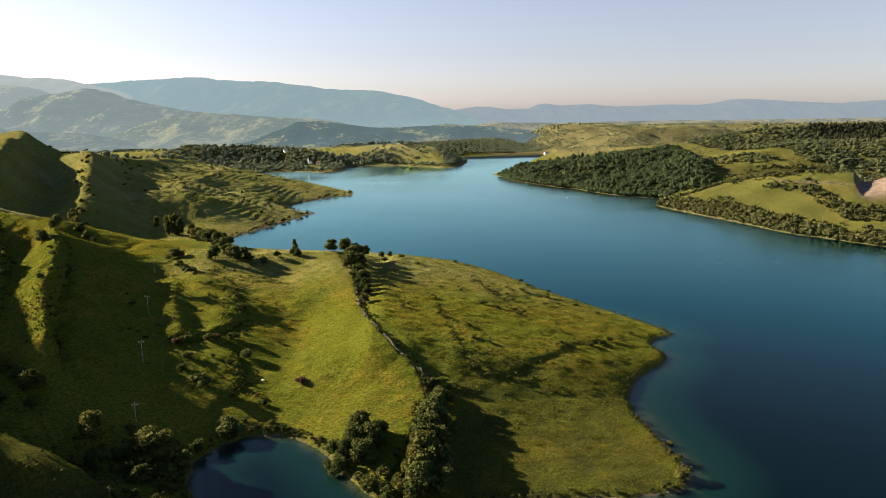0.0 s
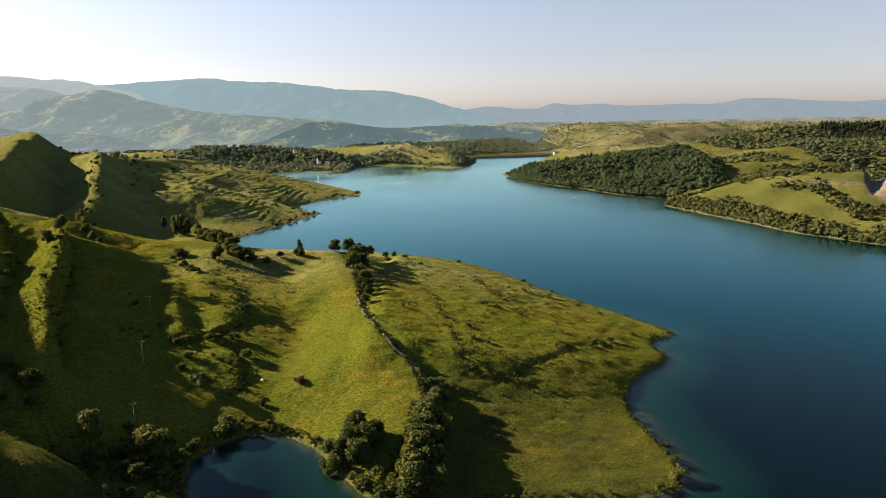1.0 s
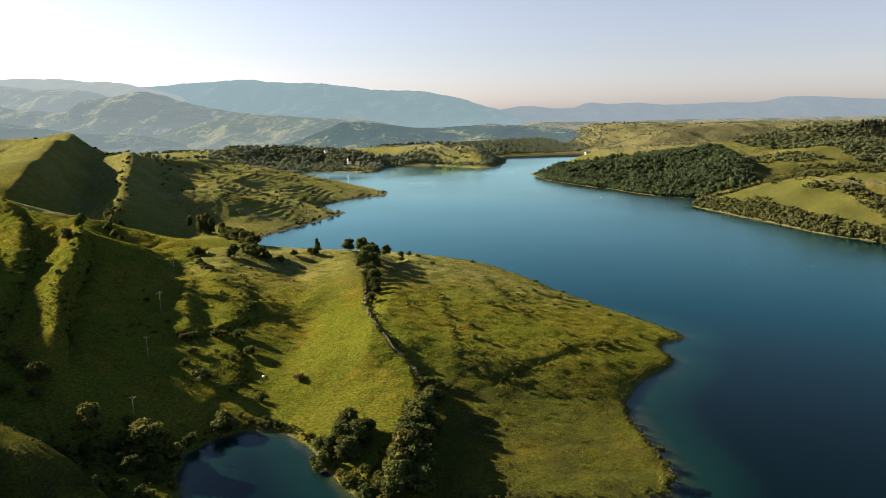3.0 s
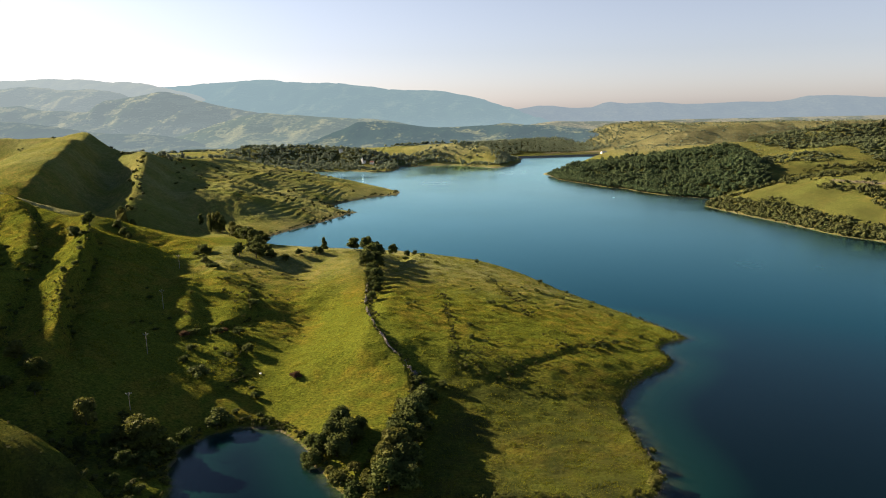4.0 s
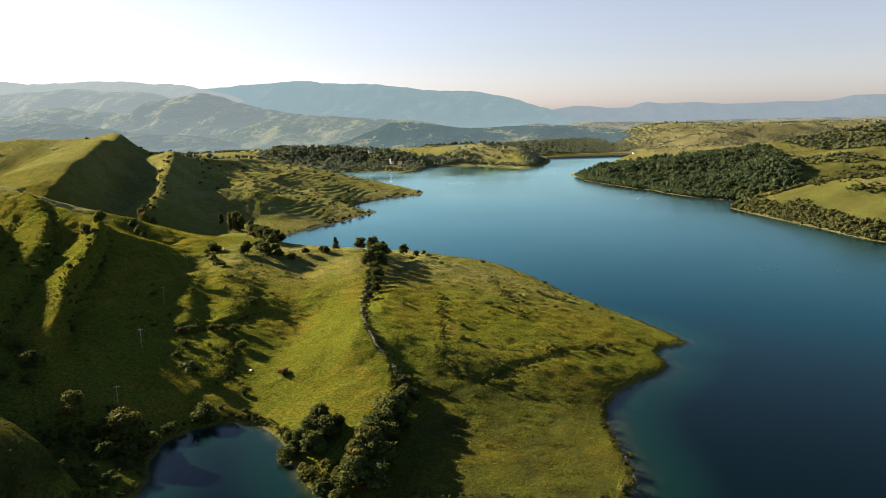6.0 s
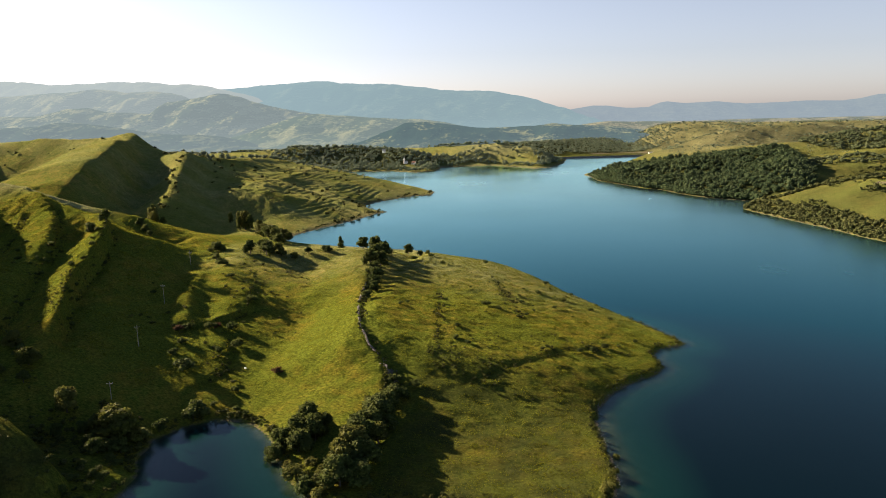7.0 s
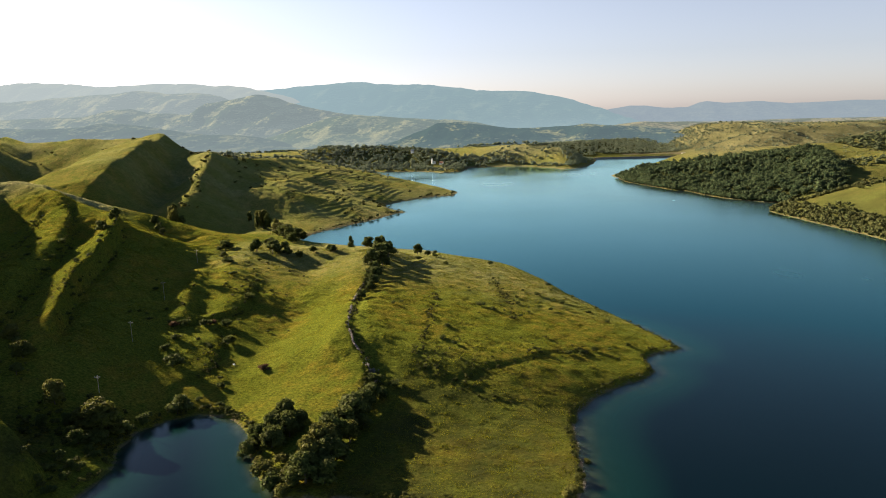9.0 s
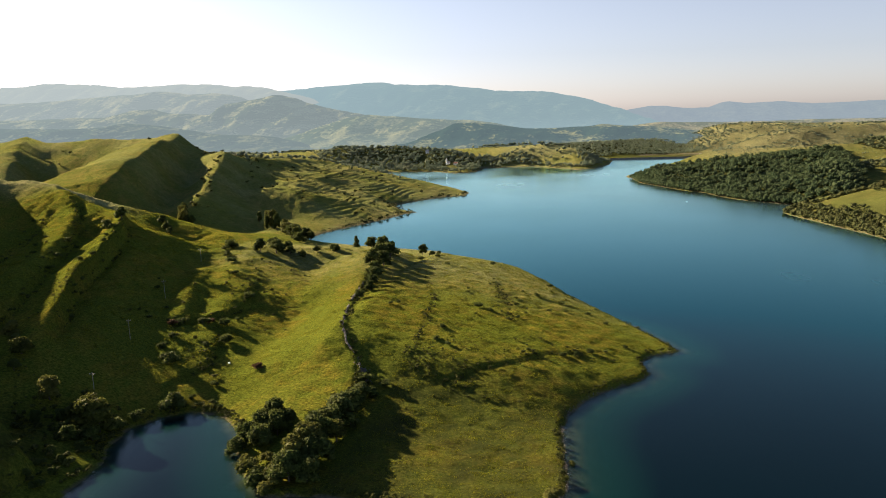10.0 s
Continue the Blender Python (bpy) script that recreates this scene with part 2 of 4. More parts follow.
def along(points, x, y):
    """Distance to a polyline, the values carried by its points at the nearest place, and the side (+ left, - right)."""
    best, value, side = np.full(x.shape, 1e9), np.zeros(x.shape), np.ones(x.shape)
    for p, q in zip(points[:-1], points[1:]):
        dx, dy = q[0] - p[0], q[1] - p[1]
        s = np.clip(((x - p[0]) * dx + (y - p[1]) * dy) / (dx * dx + dy * dy), 0, 1)
        d = np.hypot(x - p[0] - s * dx, y - p[1] - s * dy)
        near = d < best
        best = np.where(near, d, best)
        if len(p) > 2:
            value = np.where(near, p[2] + s * (q[2] - p[2]), value)
        side = np.where(near, np.sign(dx * (y - p[1]) - dy * (x - p[0])), side)
    return best, value, side


def inside(poly, x, y):
    c = np.zeros(x.shape, bool)
    for (x0, y0), (x1, y1) in zip(poly, poly[1:] + poly[:1]):
        if y0 != y1:
            c ^= ((y0 > y) != (y1 > y)) & (x < (x1 - x0) * (y - y0) / (y1 - y0) + x0)
    return c


# The lake's shore, in four stretches that close one outline.
SHORE_NEAR = [(-195, 606), (-170, 596), (-135, 586), (-95, 582), (-55, 574), (-15, 548), (25, 514), (55, 470), (80, 425), (104, 386), (128, 351),
              (116, 341), (110, 331), (113, 316), (105, 302), (95, 294), (86, 282), (80, 267), (80, 252), (82, 236), (84, 220), (84, 207), (80, 196), (60, 190),
              (40, 193), (19, 193), (4, 190), (-8, 186), (-21, 198), (-32, 212), (-42, 226), (-52, 236), (-66, 238), (-77, 230),
              (-83, 217), (-81, 205), (-74, 190), (-72, 171), (-80, 140), (-110, 60), (-170, -120), (-220, -700)]
SHORE_RIGHT = [(700, -700), (620, 0), (540, 300), (455, 490), (389, 577), (362, 609), (345, 633), (331, 669), (318, 712), (301, 760), (285, 798), (276, 838),
               (284, 850), (297, 872), (306, 895), (299, 910), (284, 920), (262, 937), (245, 958), (229, 986), (209, 1035), (181, 1068), (152, 1117), (127, 1174), (118, 1236), (108, 1272)]
SHORE_FAR = [(128, 1312), (170, 1400), (222, 1540), (256, 1650), (270, 1740), (170, 1720), (80, 1694), (79, 1630), (74, 1550), (63, 1500), (47, 1436), (12, 1410),
             (-8, 1438), (-82, 1490), (-141, 1470), (-184, 1446), (-181, 1356), (-216, 1334), (-266, 1360), (-332, 1356), (-390, 1345)]
SHORE_LEFT = [(-410, 1310), (-360, 1240), (-270, 1140), (-165, 1075), (-118, 1005), (-116, 964), (-147, 946), (-168, 902), (-188, 852), (-160, 815),
              (-139, 801), (-148, 786), (-163, 730), (-179, 685), (-193, 640)]
SHORE = SHORE_NEAR + SHORE_RIGHT + SHORE_FAR + SHORE_LEFT


def shore_distance(x, y):
    """Metres to the shore: plus on land, minus on the water."""
    wx = x + 1.6 * noise2(x / 9, y / 9) + 5 * noise2(x / 60 + 5, y / 60)
    wy = y + 1.6 * noise2(x / 9 + 40, y / 9) + 5 * noise2(x / 60, y / 60 + 8)
    d, _, _ = along(SHORE + SHORE[:1], wx, wy)
    return np.where(inside(SHORE, wx, wy), -d, d)


# Crests: half width of the hill to the left and to the right of the line, how sharp it is, and points (x, y, height).
RIDGES = []


def crest(left, right, sharp, *points):
    RIDGES.append((left, right, sharp, points))


crest(66, 66, 1.55, (-150, 436, 25), (-105, 442, 26), (-75, 445, 26), (-55, 400, 24))
crest(42, 42, 1.55, (-55, 400, 23), (-40, 352, 20.5), (-25, 290, 19), (-12, 274, 15))
crest(50, 50, 1.55, (-150, 436, 24), (-127, 362, 26), (-110, 340, 23), (-103, 318, 19), (-104, 292, 14.5))
crest(16, 29, 1.6, (-145, 372, 25), (-138, 350, 25), (-131, 333, 24.6), (-124, 318, 22.5), (-117, 300, 18.5))
crest(34, 34, 1.6, (-134, 406, 23), (-108, 392, 22.5), (-88, 374, 18), (-72, 365, 17))
crest(68, 60, 1.4, (-330, 428, 66), (-285, 414, 62), (-250, 402, 56), (-214, 388, 50), (-196, 345, 43), (-184, 310, 38), (-170, 285, 33), (-156, 261, 28), (-144, 232, 21), (-130, 195, 9))
crest(30, 100, 1.5, (-285, 414, 60), (-248, 380, 53), (-222, 338, 47), (-205, 302, 42), (-190, 268, 34), (-176, 235, 25), (-159, 195, 12))
crest(9, 9, 5.0, (-172, 200, 27.5), (-146, 191, 27.5), (-127, 184, 26.5), (-112, 179, 24.2), (-101, 175, 21.5), (-94, 172, 17))
crest(75, 80, 1.55, (-460, 395, 66), (-380, 415, 69), (-325, 430, 67), (-289, 455, 56), (-245, 464, 42), (-201, 467, 30), (-150, 440, 25))
crest(55, 55, 1.55, (-201, 467, 26), (-208, 540, 18), (-215, 600, 9))
# Hill out of view, added to keep the slope over the cove in shade.
crest(70, 70, 1.5, (-470, 412, 108), (-384, 392, 112.5), (-348, 345, 107), (-306, 290, 93), (-280, 262, 82), (-268, 232, 84), (-258, 190, 84), (-250, 150, 84), (-245, 90, 70))
crest(120, 120, 1.3, (-1100, 930, 84), (-760, 900, 84), (-600, 885, 88), (-506, 863, 84), (-455, 835, 74), (-408, 814, 66))
crest(52, 190, 1.5, (-506, 863, 86), (-474, 775, 89), (-448, 722, 86), (-415, 640, 74), (-397, 585, 57), (-390, 555, 40))
crest(52, 62, 1.4, (-408, 814, 64), (-384, 775, 68), (-365, 732, 61), (-338, 660, 44), (-318, 615, 36), (-306, 585, 25))
crest(40, 120, 1.5, (-800, 900, 86), (-745, 830, 80), (-700, 770, 66), (-660, 715, 50))
crest(80, 80, 1.55, (-408, 814, 60), (-385, 950, 53), (-360, 1060, 40), (-283, 1045, 29), (-212, 1000, 21), (-153, 970, 10), (-125, 958, 3))
crest(40, 46, 1.55, (-290, 790, 34), (-268, 742, 29), (-215, 765, 15), (-150, 798, 3))
crest(150, 150, 1.55, (-408, 814, 50), (-390, 1000, 46), (-480, 1150, 36), (-700, 1250, 44))
crest(90, 90, 1.55, (-520, 1500, 44), (-339, 1538, 37), (-240, 1500, 28), (-190, 1430, 10))
crest(70, 70, 2.0, (-300, 1650, 30), (-230, 1640, 31), (-150, 1600, 36), (-85, 1585, 41), (-10, 1570, 38), (30, 1540, 28), (52, 1560, 18))
crest(130, 130, 1.6, (-200, 1760, 22), (20, 1890, 31), (110, 1970, 31), (200, 2150, 27), (330, 2300, 40))
crest(46, 85, 1.55, (120, 1255, 3), (200, 1190, 20), (285, 1140, 36), (355, 1125, 46), (392, 1065, 46), (376, 985, 38), (350, 915, 25))
crest(110, 110, 1.55, (330, 860, 18), (400, 790, 44), (460, 740, 47), (600, 640, 52), (760, 480, 56))
crest(190, 190, 1.55, (330, 860, 12), (420, 1000, 34), (533, 1080, 54), (620, 1120, 60), (800, 1100, 66))
crest(220, 220, 1.55, (330, 1400, 40), (450, 1250, 54), (640, 1250, 62), (900, 1250, 70))
crest(100, 130, 1.7, (520, 1290, 58), (575, 1275, 70), (620, 1270, 78), (680, 1280, 76), (760, 1300, 75), (950, 1300, 75))
crest(170, 170, 1.55, (440, 1585, 70), (600, 1650, 76), (700, 1700, 78), (1200, 1600, 80), (2400, 1500, 84))

# Banks between old fields: points, drop in metres towards the left hand of the line, and reach.
BANKS = []


def field_bank(drop, reach, *points):
    BANKS.append((drop, reach, points))


field_bank(1.7, 5, (-62, 440), (-48, 400), (-41, 352), (-33, 318), (-25, 292), (-14, 275), (-4, 263), (3, 250))
field_bank(2.5, 9, (-5, 262), (-2, 246), (-8, 232), (-12, 214), (-14, 200))
field_bank(1.0, 3, (-3, 372), (1, 348), (5, 322), (9, 300), (11, 284))
field_bank(1.4, 4, (96, 316), (82, 321), (66, 312), (54, 294), (42, 281), (31, 271))
field_bank(0.9, 3, (24, 416), (34, 384), (41, 362), (44, 345))
field_bank(1.0, 4, (60, 262), (44, 262), (22, 270), (8, 284))
field_bank(3.4, 5, (-106, 356), (-100, 340), (-95, 327), (-97, 317), (-104, 307), (-114, 301))
field_bank(1.8, 8, (-98, 304), (-86, 286), (-80, 270), (-84, 254))
field_bank(6, 11, (-218, 392), (-203, 372), (-184, 330), (-174, 302), (-163, 281), (-150, 259))
field_bank(3.2, 4, (-262, 400), (-236, 372), (-213, 336), (-196, 302), (-184, 274), (-172, 248))

field_bank(2.4, 4, (-272, 385), (-250, 345), (-232, 308), (-216, 275), (-203, 245))

# Hollows: place, depth and reach.
HOLLOWS = [(-400, 735, 8, 26), (-372, 655, 10, 30), (-325, 745, 6, 22), (-268, 866, 7, 34), (-585, 660, 26, 60), (-640, 790, 12, 50)]


# The cutting in the far bank: points and depth.
CUTTING = [(436, 682, 1), (448, 708, 6), (462, 734, 9.5), (486, 772, 9), (505, 800, 3)]


def land(x, y):
    """Height of the ground over the water at arrays x, y."""
    d = shore_distance(x, y)
    p = 7.0
    total = np.zeros(x.shape)
    for left, right, sharp, pts in RIDGES:
        far, z, side = along(pts, x, y)
        w = right + (left - right) * smooth(-0.15, 0.15, side * far / left)
        total += (z * np.exp(-(far / w) ** sharp)) ** p
    low = smooth(1700, 1900, y) * smooth(380, 220, x)
    back = 20 * smooth(60, 500, d) * (1 - 0.85 * low) + 46 * smooth(1350, 2300, y) * smooth(150, 480, x) * (1 - smooth(2300, 2700, y))
    total += back ** p
    # the gentle meadow east of the wall
    meadow = np.clip(21.5 - 0.128 * (x + 35), 0, 22) * smooth(-50, -25, x) * smooth(238, 288, y) * (1 - 0.9 * smooth(440, 575, y)) * (x < 140)
    total += meadow ** p
    # the terraced tongue of land beyond the bay
    tongue = np.clip(34 - 0.24 * (x + 290), 0, 36) * smooth(650, 730, y) * (1 - smooth(1000, 1080, y)) * smooth(-420, -330, x)
    total += tongue ** p
    h = total ** (1 / p)
    big = smooth(8, 60, d)
    h = h * (1 + 0.05 * big * fbm(x / 95, y / 95, 3)) + big * (1.5 - 0.9 * smooth(-190, -120, x) * (1 - smooth(480, 600, y))) * fbm(x / 38 + 3, y / 38, 3)
    for hx, hy, deep, reach in HOLLOWS:
        h -= deep * np.exp(-((x - hx) ** 2 + (y - hy) ** 2) / reach ** 2)
    for drop, reach, pts in BANKS:
        far, _, side = along(pts, x, y)
        h -= np.where(side > 0, 0.85, -0.15 if drop < 4 else -0.75 if drop < 6 else -1.2) * drop * np.exp(-far / reach) * smooth(0, 1.1, far)
    h += 7 * fbm(x / 260, y / 190, 3) * smooth(1200, 1500, y) * big * (1 - low)
    h += 0.6 * fbm(x / 13, y / 13, 3) * smooth(560, 640, y) * (1 - smooth(1100, 1300, y)) * big
    far, deep, side = along(CUTTING, x, y)
    h -= deep * (1 - smooth(2.5, np.where(side > 0, 7.0, 36.0), far))
    step = 2.1 + 0.2 * noise2(x / 60, y / 60)
    terraced = smooth(-110, -160, x) * smooth(640, 720, y) * (1 - smooth(1000, 1060, y)) * (0.45 * smooth(-700, -640, x) + 0.55 * smooth(-440, -330, x))
    terraced = np.maximum(terraced, 0.35 * smooth(-215, -245, x) * smooth(280, 330, y) * (1 - smooth(440, 470, y)))
    level = h / step + 0.5 * noise2(x / 45, y / 45)
    frac = level - np.floor(level)
    h += terraced * (0.25 + 0.6 * smooth(-0.25, 0.3, noise2(x / 50 + 9, y / 50))) * step * (smooth(0.55, 0.95, frac) - frac)
    h += (0.16 * fbm(x / 5, y / 5, 3) + (0.42 + 0.55 * smooth(-45, -20, x) * smooth(480, 420, y)) * fbm(x / 12 + 0.1 * y / 13, y / 5, 3)) * smooth(1, 10, d)
    h += 0.95 * fbm(x / 14, y / 8, 3) * smooth(-55, -75, x) * smooth(-170, -140, x) * smooth(250, 275, y) * (1 - smooth(410, 440, y))
    h += 1.15 * fbm(x / 7, y / 11, 3) * smooth(-330, -300, x) * smooth(-140, -155, x) * smooth(240, 255, y) * (1 - smooth(430, 450, y))
    edge = 1 - np.exp(-np.maximum(d, 0) / (13 + 0.02 * np.clip(y - 400, 0, 900)))
    bank = (0.9 - 0.6 * smooth(480, 560, y)) * smooth(0, 2.5, d)
    return np.where(d > 0, h * edge + bank, -np.minimum(9, 0.16 * -d) - 0.05)

# ---------------------------------------------------------------- ground, water, distance
def grid_mesh(name, X, Y, Z, mat, attrs=()):
    """A sheet over a grid of places, as one mesh."""
    ny, nx = X.shape
    me = bpy.data.meshes.new(name)
    me.vertices.add(nx * ny)
    me.vertices.foreach_set("co", np.stack([X, Y, Z], -1).astype(np.float32).ravel())
    i = np.arange(nx * ny).reshape(ny, nx)
    quads = np.stack([i[:-1, :-1], i[:-1, 1:], i[1:, 1:], i[1:, :-1]], -1).reshape(-1, 4)
    me.loops.add(quads.size)
    me.loops.foreach_set("vertex_index", quads.ravel().astype(np.int32))
    me.polygons.add(len(quads))
    me.polygons.foreach_set("loop_start", np.arange(0, quads.size, 4, dtype=np.int32))
    me.polygons.foreach_set("use_smooth", np.ones(len(quads), bool))
    for key, value in attrs:
        me.attributes.new(key, "FLOAT", "POINT").data.foreach_set("value", value.astype(np.float32).ravel())
    me.materials.append(mat)
    me.update(calc_edges=True)
    return new(name, me)


def spaced(*stretches):
    """Coordinates from stretches (start, end, step)."""
    return np.unique(np.concatenate([np.arange(a, b, s) for a, b, s in stretches]).round(3))


GX = spaced((-5400, -1400, 250), (-1400, -700, 35), (-700, -460, 6), (-460, -340, 3), (-340, 150, 1.8), (150, 530, 3), (530, 1000, 20), (1000, 5401, 200))
GY = spaced((-1200, 100, 100), (100, 150, 10), (150, 500, 1.8), (500, 640, 3), (640, 1000, 4), (1000, 1800, 10), (1800, 2600, 40), (2600, 5201, 200))
X, Y = np.meshgrid(GX, GY)
Z = land(X, Y)
D = shore_distance(X, Y)


def blob(pts, width, x=X, y=Y):
    return np.exp(-(along(pts, x, y)[0] / width) ** 2)


FOREST_HILL = [(114, 1246), (125, 1176), (153, 1114), (182, 1066), (210, 1032), (230, 984), (263, 936), (300, 909), (316, 884), (345, 868), (372, 900), (395, 975), (405, 1060), (425, 1130), (430, 1205), (350, 1240), (270, 1262), (160, 1285)]
# Dry grass; plateau and left hills are also paled in place of haze.
DRY_AND_HAZE = (0.85 + 0.35 * fbm(X / 120, Y / 160, 3)) * smooth(1200, 1400, Y) * smooth(150, 330, X)
DRY_AND_HAZE = np.maximum(DRY_AND_HAZE, (0.36 + 0.3 * fbm(X / 70, Y / 45, 3)) * smooth(480, 720, Y) * smooth(100, 0, X))
DRY_AND_HAZE = np.maximum(DRY_AND_HAZE, 0.25 * smooth(200, 300, X) * smooth(500, 600, Y))
DRY_AND_HAZE = np.maximum(DRY_AND_HAZE, 0.9 * blob([(-120, 1560), (0, 1570)], 60))
DRY_AND_HAZE = np.maximum(DRY_AND_HAZE, (0.46 + 0.3 * fbm(X / 30, Y / 30, 3)) * smooth(345, 440, Y) * smooth(-180, -140, X) * (X < 140) * (Y < 620))
DRY_AND_HAZE = np.maximum(DRY_AND_HAZE, 0.9 * blob([(-430, 405), (-330, 428), (-289, 455)], 22))
DRY_AND_HAZE = np.maximum(DRY_AND_HAZE, 0.65 * smooth(1650, 2000, Y))
WOOD_AND_DARK = inside(FOREST_HILL, X, Y) * 1.0
WOOD_AND_DARK = np.maximum(WOOD_AND_DARK, blob([(-520, 1500), (-330, 1500), (-230, 1450)], 60) * 0.9)
# Lower meadow: rough weeds, darkened further for shaded tufts and lens vignette.
WOOD_AND_DARK = np.maximum(WOOD_AND_DARK, np.clip(0.64 + 0.5 * fbm(X / 14, Y / 14, 3), 0, 1) * smooth(310, 240, Y) * smooth(-4, 16, X) * smooth(180, 150, X))
WOOD_AND_DARK = np.maximum(WOOD_AND_DARK, np.clip(0.5 + 0.5 * fbm(X / 9, Y / 9, 3), 0, 1) * smooth(215, 190, Y) * smooth(-84, -96, X))
WOOD_AND_DARK = np.maximum(WOOD_AND_DARK, (0.5 + 0.5 * fbm(X / 60, Y / 60, 4)) * smooth(200, 300, X) * smooth(450, 560, Y) * (1 - smooth(1250, 1450, Y)))
WOOD_AND_DARK = np.maximum(WOOD_AND_DARK, (0.5 + 0.6 * fbm(X / 45, Y / 70, 4)) * smooth(140, 240, X) * smooth(1250, 1400, Y))
WOOD_AND_DARK = np.maximum(WOOD_AND_DARK, 0.85 * smooth(1690, 1760, Y) * smooth(-260, -160, X) * (1 - smooth(270, 330, X)) * (1 - smooth(2300, 2450, Y)))
WOOD_AND_DARK = np.maximum(WOOD_AND_DARK, np.clip(0.62 + 0.6 * fbm(X / 8, Y / 8, 3), 0, 1) * smooth(184, 178, Y + 0.3 * (X + 110)) * smooth(-80, -90, X) * smooth(-180, -160, X))
WOOD_AND_DARK = np.clip(WOOD_AND_DARK, 0, 1)
ROCK = 0.4 * np.exp(-np.abs(D - 0.2) / 0.7) * (0.5 + 0.9 * noise2(X / 7, Y / 7))
ROCK = np.maximum(ROCK, 1.0 * (D < 0)) * np.where(Y < 520, 1.0, 0.6)
ROCK = np.maximum(ROCK, np.where(X > 120, 0.15, 0.7) * np.exp(-np.abs(D) / np.where(X > 120, 2, 5)) * (Y > 520))
ROCK *= 1 - 0.75 * smooth(-12, -20, X) * smooth(300, 270, Y)
_far, _deep, _side = along(CUTTING, X, Y)
CUT = np.where(_side > 0, 1 - smooth(5, 9, _far), 1 - smooth(24, 36, _far)) * smooth(660, 690, Y)
CUT = np.maximum(CUT, 0.6 * blob([(150, 1775), (210, 1795), (280, 1770)], 9))
CUT = np.maximum(CUT, 0.12 * smooth(1120, 1350, Y) * smooth(200, 330, X))
CUT = np.maximum(CUT, 0.8 * blob([(384, 764), (405, 742), (428, 716), (446, 700)], 2.0))
ground = grid_mesh("ground", X, Y, Z, GROUND, (("dry", DRY_AND_HAZE), ("wood", WOOD_AND_DARK), ("rock", np.clip(ROCK, 0, 1)), ("cut", CUT), ("bed", (D < -0.4) * (Y < 520) * 1.0)))
tagged(ground, "green hilly pasture land round a lake", "ground", kind="structure")


def ground_at(x, y):
    return float(land(np.array([float(x)]), np.array([float(y)]))[0])


WXs = spaced((-900, -260, 40), (-260, 140, 4), (140, 420, 10), (420, 1001, 60))
WYs = spaced((-700, 150, 60), (150, 420, 4), (420, 660, 10), (660, 1800, 20))
WX, WY = np.meshgrid(WXs, WYs)
SHELF = blob([(92, 212), (86, 240), (86, 268), (98, 290), (112, 316)], 20, WX, WY)
CLEAR = smooth(480, 380, WY) * smooth(170, 140, WX)
DEEP = np.clip((60 * (1 - CLEAR) - shore_distance(WX, WY)) / (10 + 14 * CLEAR + 10 * SHELF), 0, 1)
water = grid_mesh("water", WX, WY, np.zeros(WX.shape), WATER, (("deep", DEEP),))
tagged(water, "calm blue green lake water", "lake", kind="structure")


def mountain(name, crest, y, depth, mat, rough, label):
    """A far range: a crest line of (x, height) at distance y that falls towards the lake over depth metres."""
    xs = np.linspace(crest[0][0], crest[-1][0], 240)
    top = np.interp(xs, [c[0] for c in crest], [c[1] for c in crest])
    top = top + rough * 0.12 * fbm(xs / 70, xs * 0 + y / 100, 4)
    vs = np.concatenate([np.linspace(0, 1, 46), [1.06, 1.2]])
    MX, MV = np.meshgrid(xs, vs)
    fall = np.where(MV <= 1, smooth(-0.15, 1.0, MV) ** 1.1, np.clip(1 - (MV - 1) * 4, 0, 1))
    gully = fbm(MX / 170 + y, MV * depth / 260, 5) * rough * np.clip((1 - np.minimum(MV, 1)) * 3, 0, 1) * np.clip(MV * 3, 0, 1)
    MZ = np.tile(top, (len(vs), 1)) * fall + gully - 14 * (MV <= 0)
    ob = grid_mesh(name, MX, y - depth * (1 - MV), MZ, mat)
    return tagged(ob, label, "mountain", kind="structure")


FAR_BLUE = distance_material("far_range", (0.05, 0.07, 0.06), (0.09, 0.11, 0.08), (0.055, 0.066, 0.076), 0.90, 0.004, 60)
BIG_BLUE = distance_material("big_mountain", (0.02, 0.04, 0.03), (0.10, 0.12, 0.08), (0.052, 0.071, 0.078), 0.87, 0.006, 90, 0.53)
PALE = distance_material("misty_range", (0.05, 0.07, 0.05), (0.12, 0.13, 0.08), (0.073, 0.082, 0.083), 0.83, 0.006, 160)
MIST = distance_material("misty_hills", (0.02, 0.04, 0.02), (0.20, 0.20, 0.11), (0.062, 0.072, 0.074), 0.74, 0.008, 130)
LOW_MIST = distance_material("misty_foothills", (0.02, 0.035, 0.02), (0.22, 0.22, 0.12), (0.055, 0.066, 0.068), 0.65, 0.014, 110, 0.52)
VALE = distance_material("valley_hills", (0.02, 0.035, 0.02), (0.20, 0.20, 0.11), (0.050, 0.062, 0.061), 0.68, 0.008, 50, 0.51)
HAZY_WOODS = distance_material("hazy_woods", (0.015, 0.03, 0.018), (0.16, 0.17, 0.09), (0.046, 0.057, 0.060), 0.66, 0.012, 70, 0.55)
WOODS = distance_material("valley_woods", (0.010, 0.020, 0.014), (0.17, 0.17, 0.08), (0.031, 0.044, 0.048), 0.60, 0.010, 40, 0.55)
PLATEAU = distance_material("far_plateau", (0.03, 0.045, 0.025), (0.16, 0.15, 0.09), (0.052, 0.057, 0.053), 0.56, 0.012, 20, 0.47)
